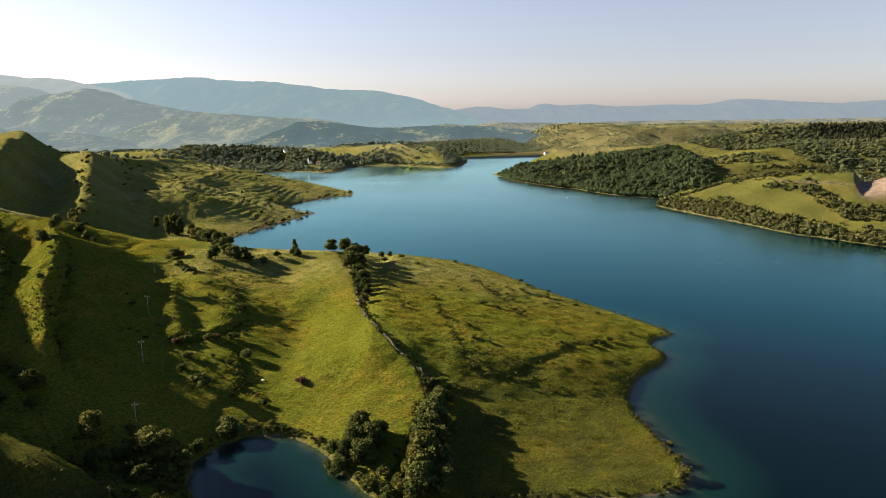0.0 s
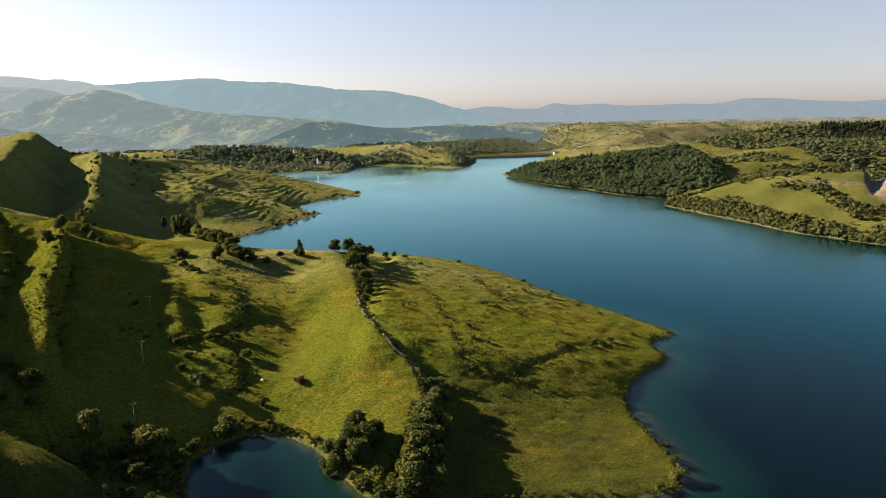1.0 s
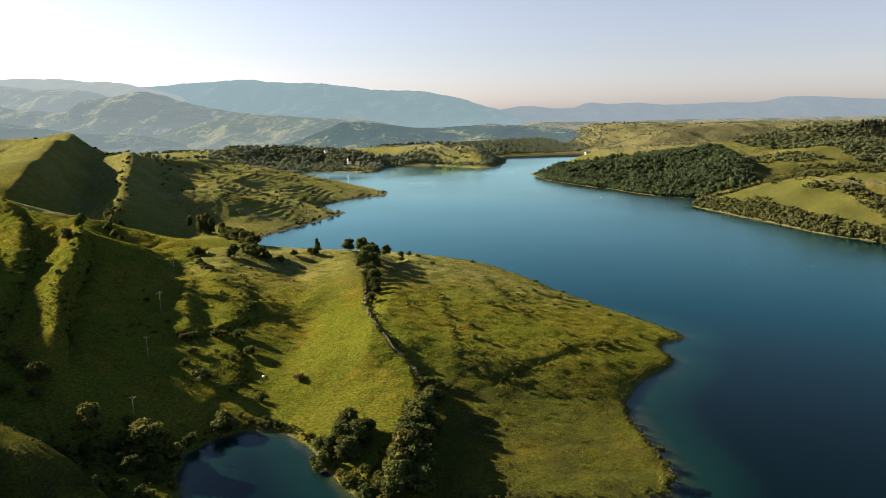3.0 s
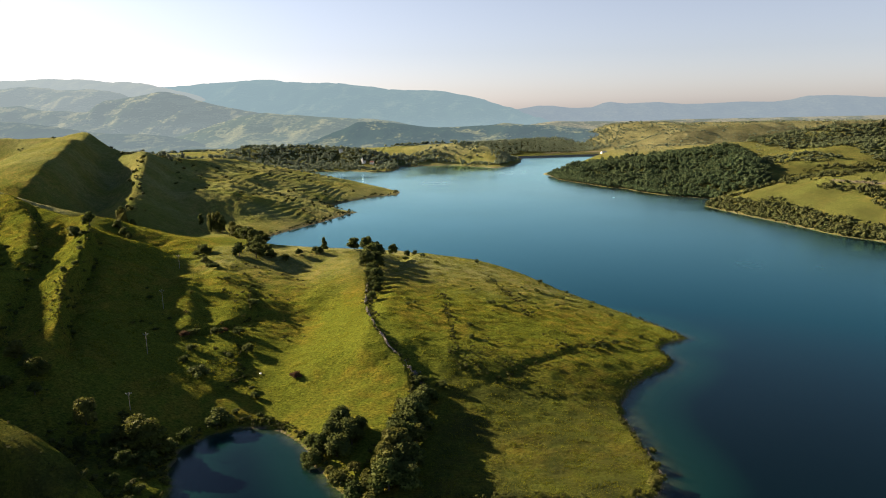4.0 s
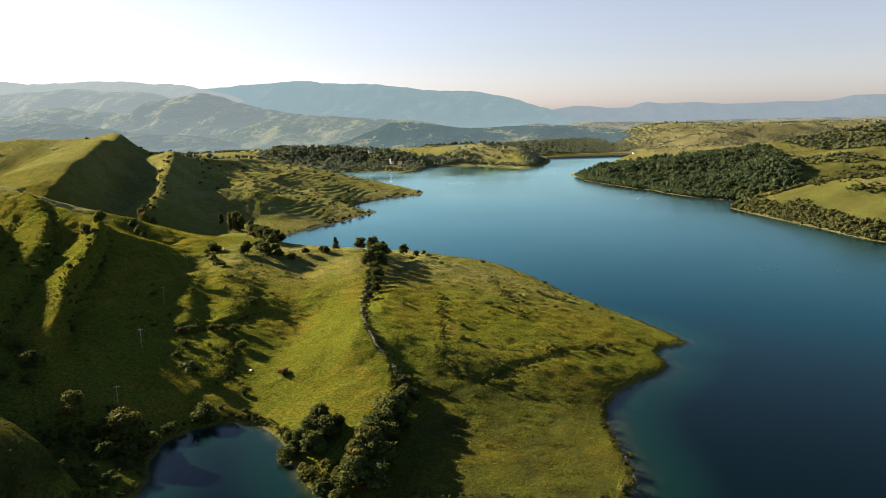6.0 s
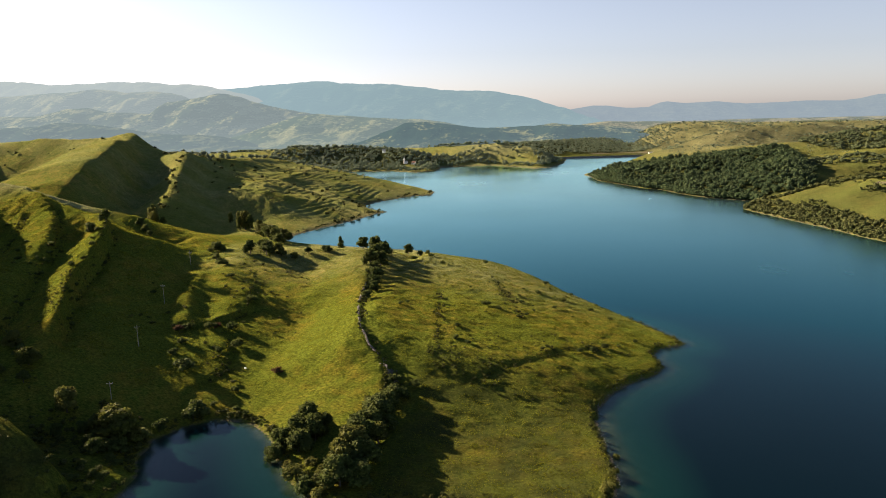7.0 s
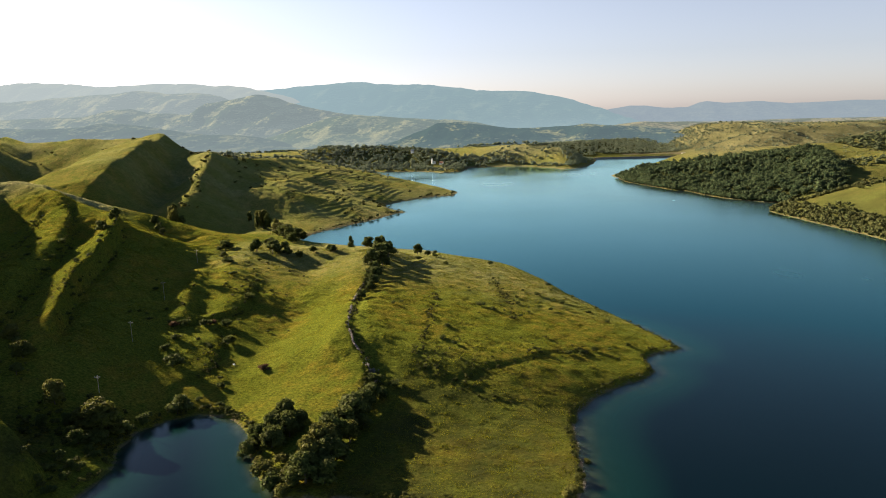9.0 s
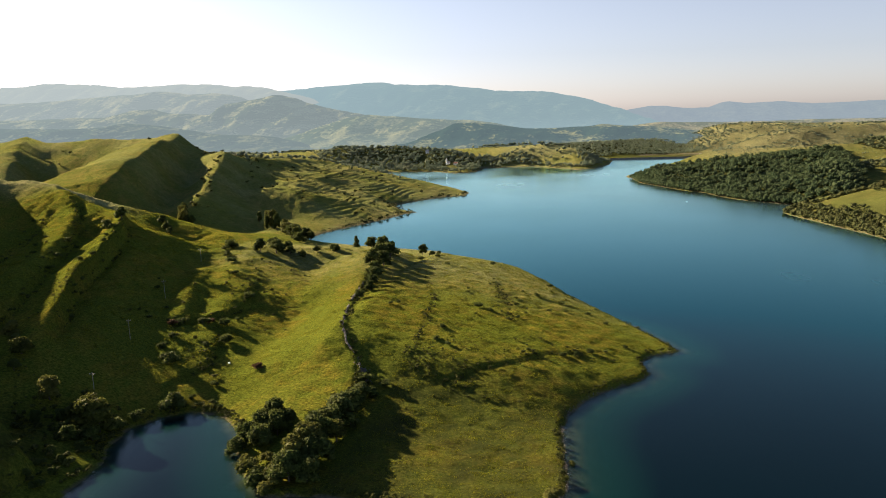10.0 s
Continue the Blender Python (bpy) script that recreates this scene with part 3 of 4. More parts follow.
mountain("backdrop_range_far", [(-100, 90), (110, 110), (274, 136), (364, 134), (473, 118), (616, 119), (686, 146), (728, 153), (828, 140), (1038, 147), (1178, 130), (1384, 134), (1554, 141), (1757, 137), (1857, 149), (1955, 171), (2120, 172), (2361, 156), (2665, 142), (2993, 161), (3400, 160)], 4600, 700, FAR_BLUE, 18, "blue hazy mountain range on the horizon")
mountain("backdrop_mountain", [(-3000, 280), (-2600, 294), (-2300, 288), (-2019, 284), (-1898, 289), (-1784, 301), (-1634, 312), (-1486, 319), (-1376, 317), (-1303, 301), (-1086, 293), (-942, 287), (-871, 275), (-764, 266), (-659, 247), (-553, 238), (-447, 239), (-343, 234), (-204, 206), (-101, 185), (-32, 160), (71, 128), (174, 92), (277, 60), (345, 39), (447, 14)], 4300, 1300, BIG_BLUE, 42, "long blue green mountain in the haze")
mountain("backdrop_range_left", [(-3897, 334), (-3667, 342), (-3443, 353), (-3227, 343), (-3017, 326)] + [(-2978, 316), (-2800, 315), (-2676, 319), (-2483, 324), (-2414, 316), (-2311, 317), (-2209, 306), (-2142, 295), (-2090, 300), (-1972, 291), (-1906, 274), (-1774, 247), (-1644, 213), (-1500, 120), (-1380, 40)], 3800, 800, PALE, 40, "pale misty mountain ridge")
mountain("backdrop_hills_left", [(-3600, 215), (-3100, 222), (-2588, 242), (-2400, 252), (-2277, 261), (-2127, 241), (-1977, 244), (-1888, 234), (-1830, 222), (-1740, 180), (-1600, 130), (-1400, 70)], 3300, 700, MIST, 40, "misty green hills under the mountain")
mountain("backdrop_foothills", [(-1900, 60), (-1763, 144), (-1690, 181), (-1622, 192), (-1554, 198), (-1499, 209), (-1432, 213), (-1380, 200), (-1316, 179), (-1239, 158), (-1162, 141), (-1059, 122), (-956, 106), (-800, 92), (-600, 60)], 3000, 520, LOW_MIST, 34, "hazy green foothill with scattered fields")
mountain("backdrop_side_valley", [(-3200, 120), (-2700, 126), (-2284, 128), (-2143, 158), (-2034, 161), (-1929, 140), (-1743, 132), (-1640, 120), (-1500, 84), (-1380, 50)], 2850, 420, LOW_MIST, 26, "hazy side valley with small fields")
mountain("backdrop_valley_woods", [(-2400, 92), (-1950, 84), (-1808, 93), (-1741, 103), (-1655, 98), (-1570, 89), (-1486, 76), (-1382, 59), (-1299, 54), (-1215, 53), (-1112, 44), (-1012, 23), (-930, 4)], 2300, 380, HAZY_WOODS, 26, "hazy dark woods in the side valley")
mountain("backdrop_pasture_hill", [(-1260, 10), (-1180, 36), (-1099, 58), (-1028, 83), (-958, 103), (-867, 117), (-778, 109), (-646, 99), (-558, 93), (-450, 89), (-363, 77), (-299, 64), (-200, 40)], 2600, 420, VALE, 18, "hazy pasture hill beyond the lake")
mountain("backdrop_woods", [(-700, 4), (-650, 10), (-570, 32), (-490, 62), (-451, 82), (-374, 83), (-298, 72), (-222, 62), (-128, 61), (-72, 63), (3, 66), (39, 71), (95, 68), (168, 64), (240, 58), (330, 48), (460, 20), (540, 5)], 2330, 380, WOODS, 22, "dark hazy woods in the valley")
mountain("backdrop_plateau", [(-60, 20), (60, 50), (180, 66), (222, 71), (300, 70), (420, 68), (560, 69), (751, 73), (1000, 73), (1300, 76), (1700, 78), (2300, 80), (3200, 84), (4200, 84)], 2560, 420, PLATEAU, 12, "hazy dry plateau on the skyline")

# ---------------------------------------------------------------- plants
def raw_mesh(name, co, quads, mat):
    me = bpy.data.meshes.new(name)
    me.vertices.add(len(co))
    me.vertices.foreach_set("co", co.astype(np.float32).ravel())
    n = quads.shape[1]
    me.loops.add(quads.size)
    me.loops.foreach_set("vertex_index", quads.astype(np.int32).ravel())
    me.polygons.add(len(quads))
    me.polygons.foreach_set("loop_start", np.arange(0, quads.size, n, dtype=np.int32))
    me.materials.append(mat)
    me.update(calc_edges=True)
    return me


def leaf_quads(centres, outward, size, gen, out=0.6):
    """Small bent leaf clumps, one four-cornered piece at each centre, turned mostly outward."""
    n = len(centres)
    normal = outward * out + gen.normal(size=(n, 3)) * 0.55
    normal /= np.linalg.norm(normal, axis=1, keepdims=True) + 1e-9
    side = np.cross(normal, gen.normal(size=(n, 3)))
    side /= np.linalg.norm(side, axis=1, keepdims=True) + 1e-9
    up = np.cross(normal, side)
    s = np.asarray(size).reshape(-1, 1) * gen.uniform(0.6, 1.35, (n, 1))
    co = np.stack([centres - side * s * 0.5, centres - up * s * 0.42 + normal * s * 0.15, centres + side * s * 0.5, centres + up * s * 0.42 - normal * s * 0.12], 1)
    return co.reshape(-1, 3), np.arange(4 * n).reshape(n, 4)


PHI = 1.618034
ICO = np.array([(-1, PHI, 0), (1, PHI, 0), (-1, -PHI, 0), (1, -PHI, 0), (0, -1, PHI), (0, 1, PHI), (0, -1, -PHI), (0, 1, -PHI), (PHI, 0, -1), (PHI, 0, 1), (-PHI, 0, -1), (-PHI, 0, 1)]) / math.hypot(1, PHI)
ICO_FACES = np.array([(0, 11, 5), (0, 5, 1), (0, 1, 7), (0, 7, 10), (0, 10, 11), (1, 5, 9), (5, 11, 4), (11, 10, 2), (10, 7, 6), (7, 1, 8),
                      (3, 9, 4), (3, 4, 2), (3, 2, 6), (3, 6, 8), (3, 8, 9), (4, 9, 5), (2, 4, 11), (6, 2, 10), (8, 6, 7), (9, 8, 1)])


def cores(centres, radii, gen):
    """Uneven solid hearts of crowns, which the leaf clumps cover."""
    n = len(centres)
    co = ICO[None] * radii[:, None, :] * gen.uniform(0.8, 1.12, (n, 12, 1)) + centres[:, None, :]
    return co.reshape(-1, 3), (np.arange(n)[:, None, None] * 12 + ICO_FACES[None]).reshape(-1, 3)


def mixed_mesh(name, sets, mat, smooth_from=None):
    """One mesh from several sets of points and faces, which may have three or four corners."""
    me = bpy.data.meshes.new(name)
    co = np.concatenate([c for c, _ in sets])
    me.vertices.add(len(co))
    me.vertices.foreach_set("co", co.astype(np.float32).ravel())
    start, loops, totals, soft = 0, [], [], []
    for k, (c, f) in enumerate(sets):
        loops.append((f + start).ravel())
        totals.append(np.full(len(f), f.shape[1]))
        soft.append(np.full(len(f), k == smooth_from))
        start += len(c)
    loops, totals = np.concatenate(loops), np.concatenate(totals)
    me.loops.add(len(loops))
    me.loops.foreach_set("vertex_index", loops.astype(np.int32))
    me.polygons.add(len(totals))
    me.polygons.foreach_set("loop_start", np.concatenate([[0], np.cumsum(totals)[:-1]]).astype(np.int32))
    me.polygons.foreach_set("use_smooth", np.concatenate(soft))
    me.materials.append(mat)
    me.update(calc_edges=True)
    return me


def crown_points(gen, lobes, per_lobe):
    """Points over the skins of lobes (x, y, z, r): the places of leaf clumps, and which way is out."""
    pts, outs = [], []
    for x, y, z, r in lobes:
        v = gen.normal(size=(per_lobe, 3))
        v /= np.linalg.norm(v, axis=1, keepdims=True)
        v[:, 2] = np.where(v[:, 2] < -0.55, -v[:, 2], v[:, 2])
        rad = r * gen.uniform(0.62, 1.06, (per_lobe, 1)) * np.array([1, 1, 0.88])
        pts.append(np.array([x, y, z]) + v * rad)
        outs.append(v)
    return np.concatenate(pts), np.concatenate(outs)


def lobes_for(shape, gen):
    """Lobes of a crown for a plant one metre high."""
    made = []
    if shape == "broad":
        for k in range(15):
            a, lift = gen.uniform(0, 6.28), gen.uniform(0, 1)
            spread = 0.40 * (1 - 0.65 * lift) * gen.uniform(0.45, 1.1)
            made.append((math.cos(a) * spread, math.sin(a) * spread, 0.15 + 0.66 * lift, gen.uniform(0.11, 0.25)))
        made.append((0.04, 0, 0.52, 0.27))
    elif shape == "tall":
        for k in range(9):
            lift = k / 8
            a = gen.uniform(0, 6.28)
            made.append((math.cos(a) * 0.07 * (1.2 - lift), math.sin(a) * 0.07 * (1.2 - lift), 0.22 + 0.68 * lift, 0.17 * (1.1 - lift * 0.75)))
    elif shape == "low":
        for k in range(7):
            a, d = gen.uniform(0, 6.28), gen.uniform(0.15, 0.55)
            made.append((math.cos(a) * d, math.sin(a) * d, gen.uniform(0.28, 0.6), gen.uniform(0.26, 0.42)))
        made.append((0, 0, 0.6, 0.38))
    return made


def trunk_mesh(gen, shape):
    """A tapered trunk with limbs, for a tree one metre high."""
    co, quads = [], []

    def limb(a, b, ra, rb, rings=4, sides=6):
        a, b = np.array(a, float), np.array(b, float)
        axis = (b - a) / np.linalg.norm(b - a)
        u = np.cross(axis, [0.3, 0.9, 0.2])
        u /= np.linalg.norm(u)
        v = np.cross(axis, u)
        start = len(co)
        for i in range(rings):
            s = i / (rings - 1)
            mid = a + (b - a) * s + gen.normal(size=3) * 0.008 * (0 < i < rings - 1)
            for j in range(sides):
                t = j * 6.2832 / sides
                co.append(mid + (u * math.cos(t) + v * math.sin(t)) * (ra + (rb - ra) * s))
        for i in range(rings - 1):
            for j in range(sides):
                k = (j + 1) % sides
                quads.append((start + i * sides + j, start + i * sides + k, start + (i + 1) * sides + k, start + (i + 1) * sides + j))
    top = {"broad": 0.62, "tall": 0.9, "low": 0.4}[shape]
    limb((0, 0, -0.06), (0.01, 0.0, top), 0.035, 0.012, 5)
    for k in range(6):
        a, z = gen.uniform(0, 6.28), top * gen.uniform(0.35, 0.8)
        reach = {"broad": 0.3, "tall": 0.12, "low": 0.4}[shape]
        limb((0.005, 0, z), (math.cos(a) * reach, math.sin(a) * reach, z + 0.16), 0.014, 0.004, 3, 5)
    return raw_mesh("trunk", np.array(co), np.array(quads), BARK)


def plant(name, shape, mat, seed, per_lobe, leaf, label, category, wood="trunk"):
    """One plant, a metre high, at its base: trunk and crown under an empty."""
    gen = np.random.default_rng(seed)
    root = new(name)
    stem = new(wood, trunk_mesh(gen, shape))
    stem.parent = root
    lobes = np.array(lobes_for(shape, gen))
    pts, outs = crown_points(gen, lobes, per_lobe)
    hearts = cores(lobes[:, :3], np.repeat(lobes[:, 3:], 3, 1) * 0.72, gen)
    crown = new("crown", mixed_mesh("crown", [leaf_quads(pts, outs, leaf, gen), hearts], mat, 1))
    crown.parent = root
    return tagged(root, label, category)


def set_plants(kinds, places, group, gen, grow=1.0):
    """Puts copies of the kinds at places (x, y, height[, width factor])."""
    for k, (x, y, h, *rest) in enumerate(places):
        h *= grow
        proto = kinds[int(gen.integers(len(kinds)))]
        wide = (rest[0] if rest else 1.12) * gen.uniform(0.9, 1.2)
        m = Matrix.Translation((x, y, ground_at(x, y) - 0.02 * h)) @ Matrix.Rotation(gen.uniform(0, 6.28), 4, "Z") @ Matrix.Diagonal((h * wide, h * wide, h, 1))
        ob = copy_thing(proto, m)
        tagged(ob, group=group)


def discard(protos):
    for p in protos:
        for o in (*p.children_recursive, p):
            bpy.data.objects.remove(o)


def along_line(points, count, jitter, gen):
    """Random places beside a polyline."""
    pts = np.array(points, float)[:, :2]
    seg = np.hypot(*np.diff(pts, axis=0).T)
    at = np.sort(gen.uniform(0, seg.sum(), count))
    cum = np.concatenate([[0], np.cumsum(seg)])
    i = np.clip(np.searchsorted(cum, at, side="right") - 1, 0, len(seg) - 1)
    s = ((at - cum[i]) / seg[i])[:, None]
    return pts[i] + (pts[i + 1] - pts[i]) * s + gen.normal(size=(count, 2)) * jitter


def by_water(points, count, near, far, gen):
    """Random places on land beside a stretch of shore."""
    at = along_line(points, count * 8, 6.0, gen)
    at = at[gen.permutation(len(at))]
    d = shore_distance(at[:, 0], at[:, 1])
    return at[(d > near) & (d < far)][:count]


def in_poly(poly, count, gen):
    p = np.array(poly, float)
    got = np.empty((0, 2))
    while len(got) < count:
        c = gen.uniform(p.min(0), p.max(0), (count * 3, 2))
        got = np.concatenate([got, c[inside(poly, c[:, 0], c[:, 1])]])
    return got[:count]


def thicket(name, places, height, per, leaf, mat, gen, label, category, wide=0.5):
    """Many plants that nobody could count, as one mesh: places (n, 2), heights (n,)."""
    places, height = np.asarray(places, float), np.asarray(height, float)
    dry = shore_distance(places[:, 0], places[:, 1]) > np.where(places[:, 1] > 520, 0.1, 0.8)
    places, height = places[dry], height[dry]
    z = land(places[:, 0], places[:, 1])
    n = len(places)
    # clumps of each crown: one large heart and smaller ones round it
    k = 5 if per >= 30 else 3
    offset = gen.normal(size=(n, k, 3))
    offset /= np.linalg.norm(offset, axis=2, keepdims=True)
    offset[..., 2] = np.abs(offset[..., 2]) * 0.95 - 0.15
    offset[:, 0] *= 0.25
    scale = height[:, None, None] * np.array([wide, wide, 0.5]) * gen.uniform(0.8, 1.25, (n, 1, 3))
    mid = np.concatenate([places, (z + height * 0.42)[:, None]], 1)[:, None, :] + offset * scale * 0.62
    rad = scale * gen.uniform(0.30, 0.58, (n, k, 1))
    rad[:, 0] *= 1.4
    hearts = cores(mid.reshape(-1, 3), rad.reshape(-1, 3) * 0.86, gen)
    # leaf sprays over the clumps
    m = max(3, per // k)
    v = gen.normal(size=(n, k, m, 3))
    v /= np.linalg.norm(v, axis=3, keepdims=True)
    v[..., 2] = np.where(v[..., 2] < -0.3, -v[..., 2], v[..., 2])
    c = mid[:, :, None, :] + v * rad[:, :, None, :] * gen.uniform(0.75, 1.25, (n, k, m, 1))
    size = np.repeat(height * leaf * 0.62, k * m)
    sprays = leaf_quads(c.reshape(-1, 3), v.reshape(-1, 3), size, gen, 0.45)
    ob = new(name, mixed_mesh(name, [sprays, hearts], mat, 1))
    return tagged(ob, label, category, kind="stuff")


gen = np.random.default_rng(21)
broad = [plant("tree", "broad", LEAF, 30 + k, 110, 0.085, "dark green broadleaf tree standing in the pasture", "tree") for k in range(5)]
pale = [plant("tree", "broad", LEAF_PALE, 40 + k, 110, 0.085, "olive green broadleaf tree in morning light", "tree") for k in range(2)]
tall = [plant("tree", "tall", LEAF, 50 + k, 110, 0.055, "tall slender dark green tree", "tree") for k in range(2)]
shrub = [plant("bush", "low", LEAF, 60 + k, 70, 0.16, "rounded dark green bush on the pasture", "bush", "stem") for k in range(4)]
shrub_pale = [plant("bush", "low", LEAF_PALE, 70 + k, 70, 0.16, "olive green bush on the pasture", "bush", "stem") for k in range(2)]
rusty = [plant("bush", "low", LEAF_RUST, 80, 60, 0.15, "brownish thorn bush with sparse leaves", "bush", "stem")]

# the trees along the wall on the crest
set_plants(broad, [(-54, 446, 8), (-60, 449, 9), (-49, 433, 9), (-52, 423, 9.5), (-46, 411, 8), (-50, 402, 8), (-45, 391, 6.5), (-41, 383, 6), (-39, 371, 5), (-36, 360, 5), (-37, 346, 4), (-69, 453, 7)], "trees along the wall", gen, 1.3)
set_plants(broad, [(-55, 531, 7), (-40, 505, 4), (-33, 500, 3.5)], "trees behind the crest", gen, 1.3)
set_plants(tall, [(-108, 522, 11)], "trees behind the crest", gen, 1.3)
set_plants(broad, [(-137, 421, 9), (-127, 424, 10), (-118, 427, 6), (-108, 424, 5), (-132, 430, 8), (-122, 432, 7), (-101, 432, 4.4), (-89, 437, 5.2), (-92, 440, 4)], "trees on the saddle", gen, 1.05)
# the trees at the head of the bay
set_plants(broad + pale, [(-190, 575, 14), (-180, 560, 12), (-204, 600, 13), (-197, 615, 10), (-170, 545, 10), (-185, 590, 12), (-212, 605, 13), (-176, 580, 9), (-198, 585, 12)], "trees at the bay", gen, 1.0)
set_plants(pale + broad[:1], [(-296, 562, 19, 0.6), (-302, 571, 17, 0.6), (-307, 582, 14, 0.6), (-289, 566, 12, 0.6), (-242, 632, 22, 0.55), (-235, 628, 18, 0.55), (-250, 636, 17, 0.55), (-262, 642, 12, 0.6), (-246, 628, 15, 0.5), (-222, 622, 14, 0.6)], "tall trees in the hollow", gen)
# the shaded slope over the cove
set_plants(pale, [(-93, 211, 13, 1.2), (-97, 212, 11.5, 1.2), (-88, 209, 11.5, 1.1), (-115, 215, 10.5, 1.15), (-143, 231, 8), (-160, 243, 8)], "trees over the cove", gen)
set_plants(broad, [(-150, 236, 7), (-152, 225, 6), (-138, 222, 6), (-104, 208, 6), (-110, 203, 6), (-92, 199, 7), (-86, 203, 6.5), (-85, 196, 4), (-90, 188, 4), (-84, 186, 3.6), (-81, 179, 3.6), (-85, 173, 4), (-98, 203, 5)], "trees over the cove", gen, 0.85)
set_plants(shrub, [(-77, 238, 5), (-76, 234, 6), (-83, 224, 4), (-86, 214, 5), (-88, 204, 5), (-82, 195, 2.5), (-81, 186, 2.5), (-88, 181, 2.5), (-80, 172, 2.5), (-94, 259, 6), (-72, 243, 2.2), (-62, 242, 2), (-57, 240, 1.8)], "bushes round the cove", gen)
set_plants(shrub, [(-142, 392, 4), (-122, 363, 2.6), (-98, 337, 4.5), (-93, 304, 4), (-84, 289, 4.5), (-104, 270, 3), (-106, 280, 3), (-68, 254, 2.5), (-103, 300, 3.5), (-112, 297, 3.5), (-88, 280, 2.6)], "bushes on the slope", gen)
set_plants(rusty, [(-55, 267, 2.8), (-101, 303, 3), (-114, 292, 3)], "thorn bushes", gen)
# the grove and the hedge above the near shore
set_plants(broad, [(-31, 217, 8), (-27, 229, 10), (-25, 214, 9), (-21, 220, 8), (-32, 211, 6), (-19, 227, 7), (-23, 223, 9.5), (-28, 222, 9.5), (-35, 221, 6), (-29, 234, 6)], "grove above the cove", gen)
set_plants(broad + pale, [(2, 247, 7), (0, 241, 8), (-1, 234, 10.5), (-3, 226, 9.5), (-4, 218, 12.5), (2, 220, 8), (-4, 210, 12.5), (-5, 203, 12.5), (1, 205, 10.5), (-4, 195, 11), (2, 196, 9), (4, 229, 5.5), (-6, 240, 5), (3, 211, 5.5)], "hedge trees by the bank", gen, 1.06)
set_plants(shrub + shrub_pale, [(-1, 258, 4), (5, 251, 4), (8, 257, 3), (-8, 195, 5), (-9, 188, 4), (-20, 198, 4.5), (-14, 192, 4.5), (-12, 201, 4), (-25, 204, 3.5), (-17, 205, 3), (-36, 214, 3)], "bushes by the near shore", gen)
set_plants(shrub_pale, [(80, 203, 4.2), (82, 214, 2.4), (84, 227, 1.8), (72, 197, 2.4)], "bushes by the near shore", gen)
# the spur with its hedge
set_plants(broad, [(-208, 377, 8), (-213, 369, 7), (-236, 454, 7), (-229, 448, 6), (-221, 441, 5), (-165, 429, 8, 1.2), (-147, 398, 4.5), (-155, 409, 5)], "trees on the spur", gen)
set_plants(shrub, [(x, y, gen.uniform(1.6, 3.6)) for x, y in np.concatenate([along_line([(-214, 378), (-198, 346), (-180, 310), (-167, 285), (-152, 260)], 14, 1.6, gen) + (2, 0), along_line([(-236, 374), (-214, 338), (-197, 304), (-184, 272)], 10, 1.6, gen)])], "bushes on the spur", gen, 0.75)
set_plants(shrub, [(33, 354, 2.3), (26, 357, 2.6), (67, 394, 2.6), (14, 465, 2.8), (-34, 456, 2.8), (-22, 455, 2.2), (-11, 438, 2.2), (44, 372, 1.8), (82, 384, 1.8), (92, 372, 1.6), (-14, 342, 1.6), (-16, 336, 1.8), (16, 318, 2.0), (18, 300, 2.2), (24, 296, 1.8), (86, 322, 2.4), (80, 316, 2.6), (74, 312, 2.2), (102, 340, 1.8), (56, 436, 2), (52, 398, 2.6), (62, 372, 1.6), (48, 352, 1.8), (86, 402, 1.4), (72, 418, 1.6)], "bushes on the meadow", gen)
for poly, count, low, high, group in (([(-150, 290), (-70, 262), (-80, 330), (-95, 400), (-140, 420), (-160, 350)], 12, 0.8, 2.0, "bushes on the slope"),
                                     ([(-300, 400), (-215, 350), (-180, 300), (-230, 300), (-300, 360)], 18, 0.8, 2.0, "bushes on the spur"),
                                     ([(-25, 345), (20, 280), (95, 320), (70, 420), (0, 450), (-40, 430)], 40, 0.5, 1.5, "bushes on the meadow")):
    set_plants(shrub + shrub_pale, [(x, y, gen.uniform(low, high)) for x, y in in_poly(poly, count, gen)], group, gen)
discard(broad + pale + tall + shrub + shrub_pale + rusty)

# scrub on the banks and shores
lines = [(pts, 150 if k in (0, 1) else 60 if k in (2, 3, 4) else 130 if k > 7 else 46) for k, (_, _, pts) in enumerate(BANKS)]
spots = np.concatenate([along_line(pts, n, 1.5, gen) + (1.0, 0) for pts, n in lines] + [by_water(SHORE_NEAR[9:37], 330, 0.9, 3.2, gen), by_water([(-84, 172), (-80, 190), (-82, 206), (-83, 220), (-76, 233), (-64, 240), (-52, 238), (-42, 228)], 150, 0.3, 3.4, gen)])
thicket("bank_scrub", spots, gen.uniform(0.5, 1.7, len(spots)), 46, 0.34, LEAF_SCRUB, gen, "low dark scrub on field banks and shore", "scrub", 0.6)
spots = np.concatenate([in_poly([(8, 284), (60, 262), (96, 318), (60, 330), (20, 300)], 60, gen), in_poly([(6, 290), (14, 268), (40, 262), (44, 276), (26, 292)], 110, gen), in_poly([(-170, 200), (-88, 186), (-90, 215), (-150, 235)], 120, gen), along_line([(-140, 194), (-122, 187), (-108, 182)], 36, 4, gen), in_poly([(-128, 183), (-98, 176), (-84, 168), (-86, 152), (-132, 152)], 170, gen)])
spots = np.concatenate([spots, along_line([(-186, 322), (-172, 290), (-160, 266), (-152, 250)], 90, 3.5, gen)])
thicket("rough_scrub", spots, gen.uniform(0.3, 1.0, len(spots)), 40, 0.36, LEAF_SCRUB, gen, "patches of low rough scrub in the grass", "scrub", 0.75)

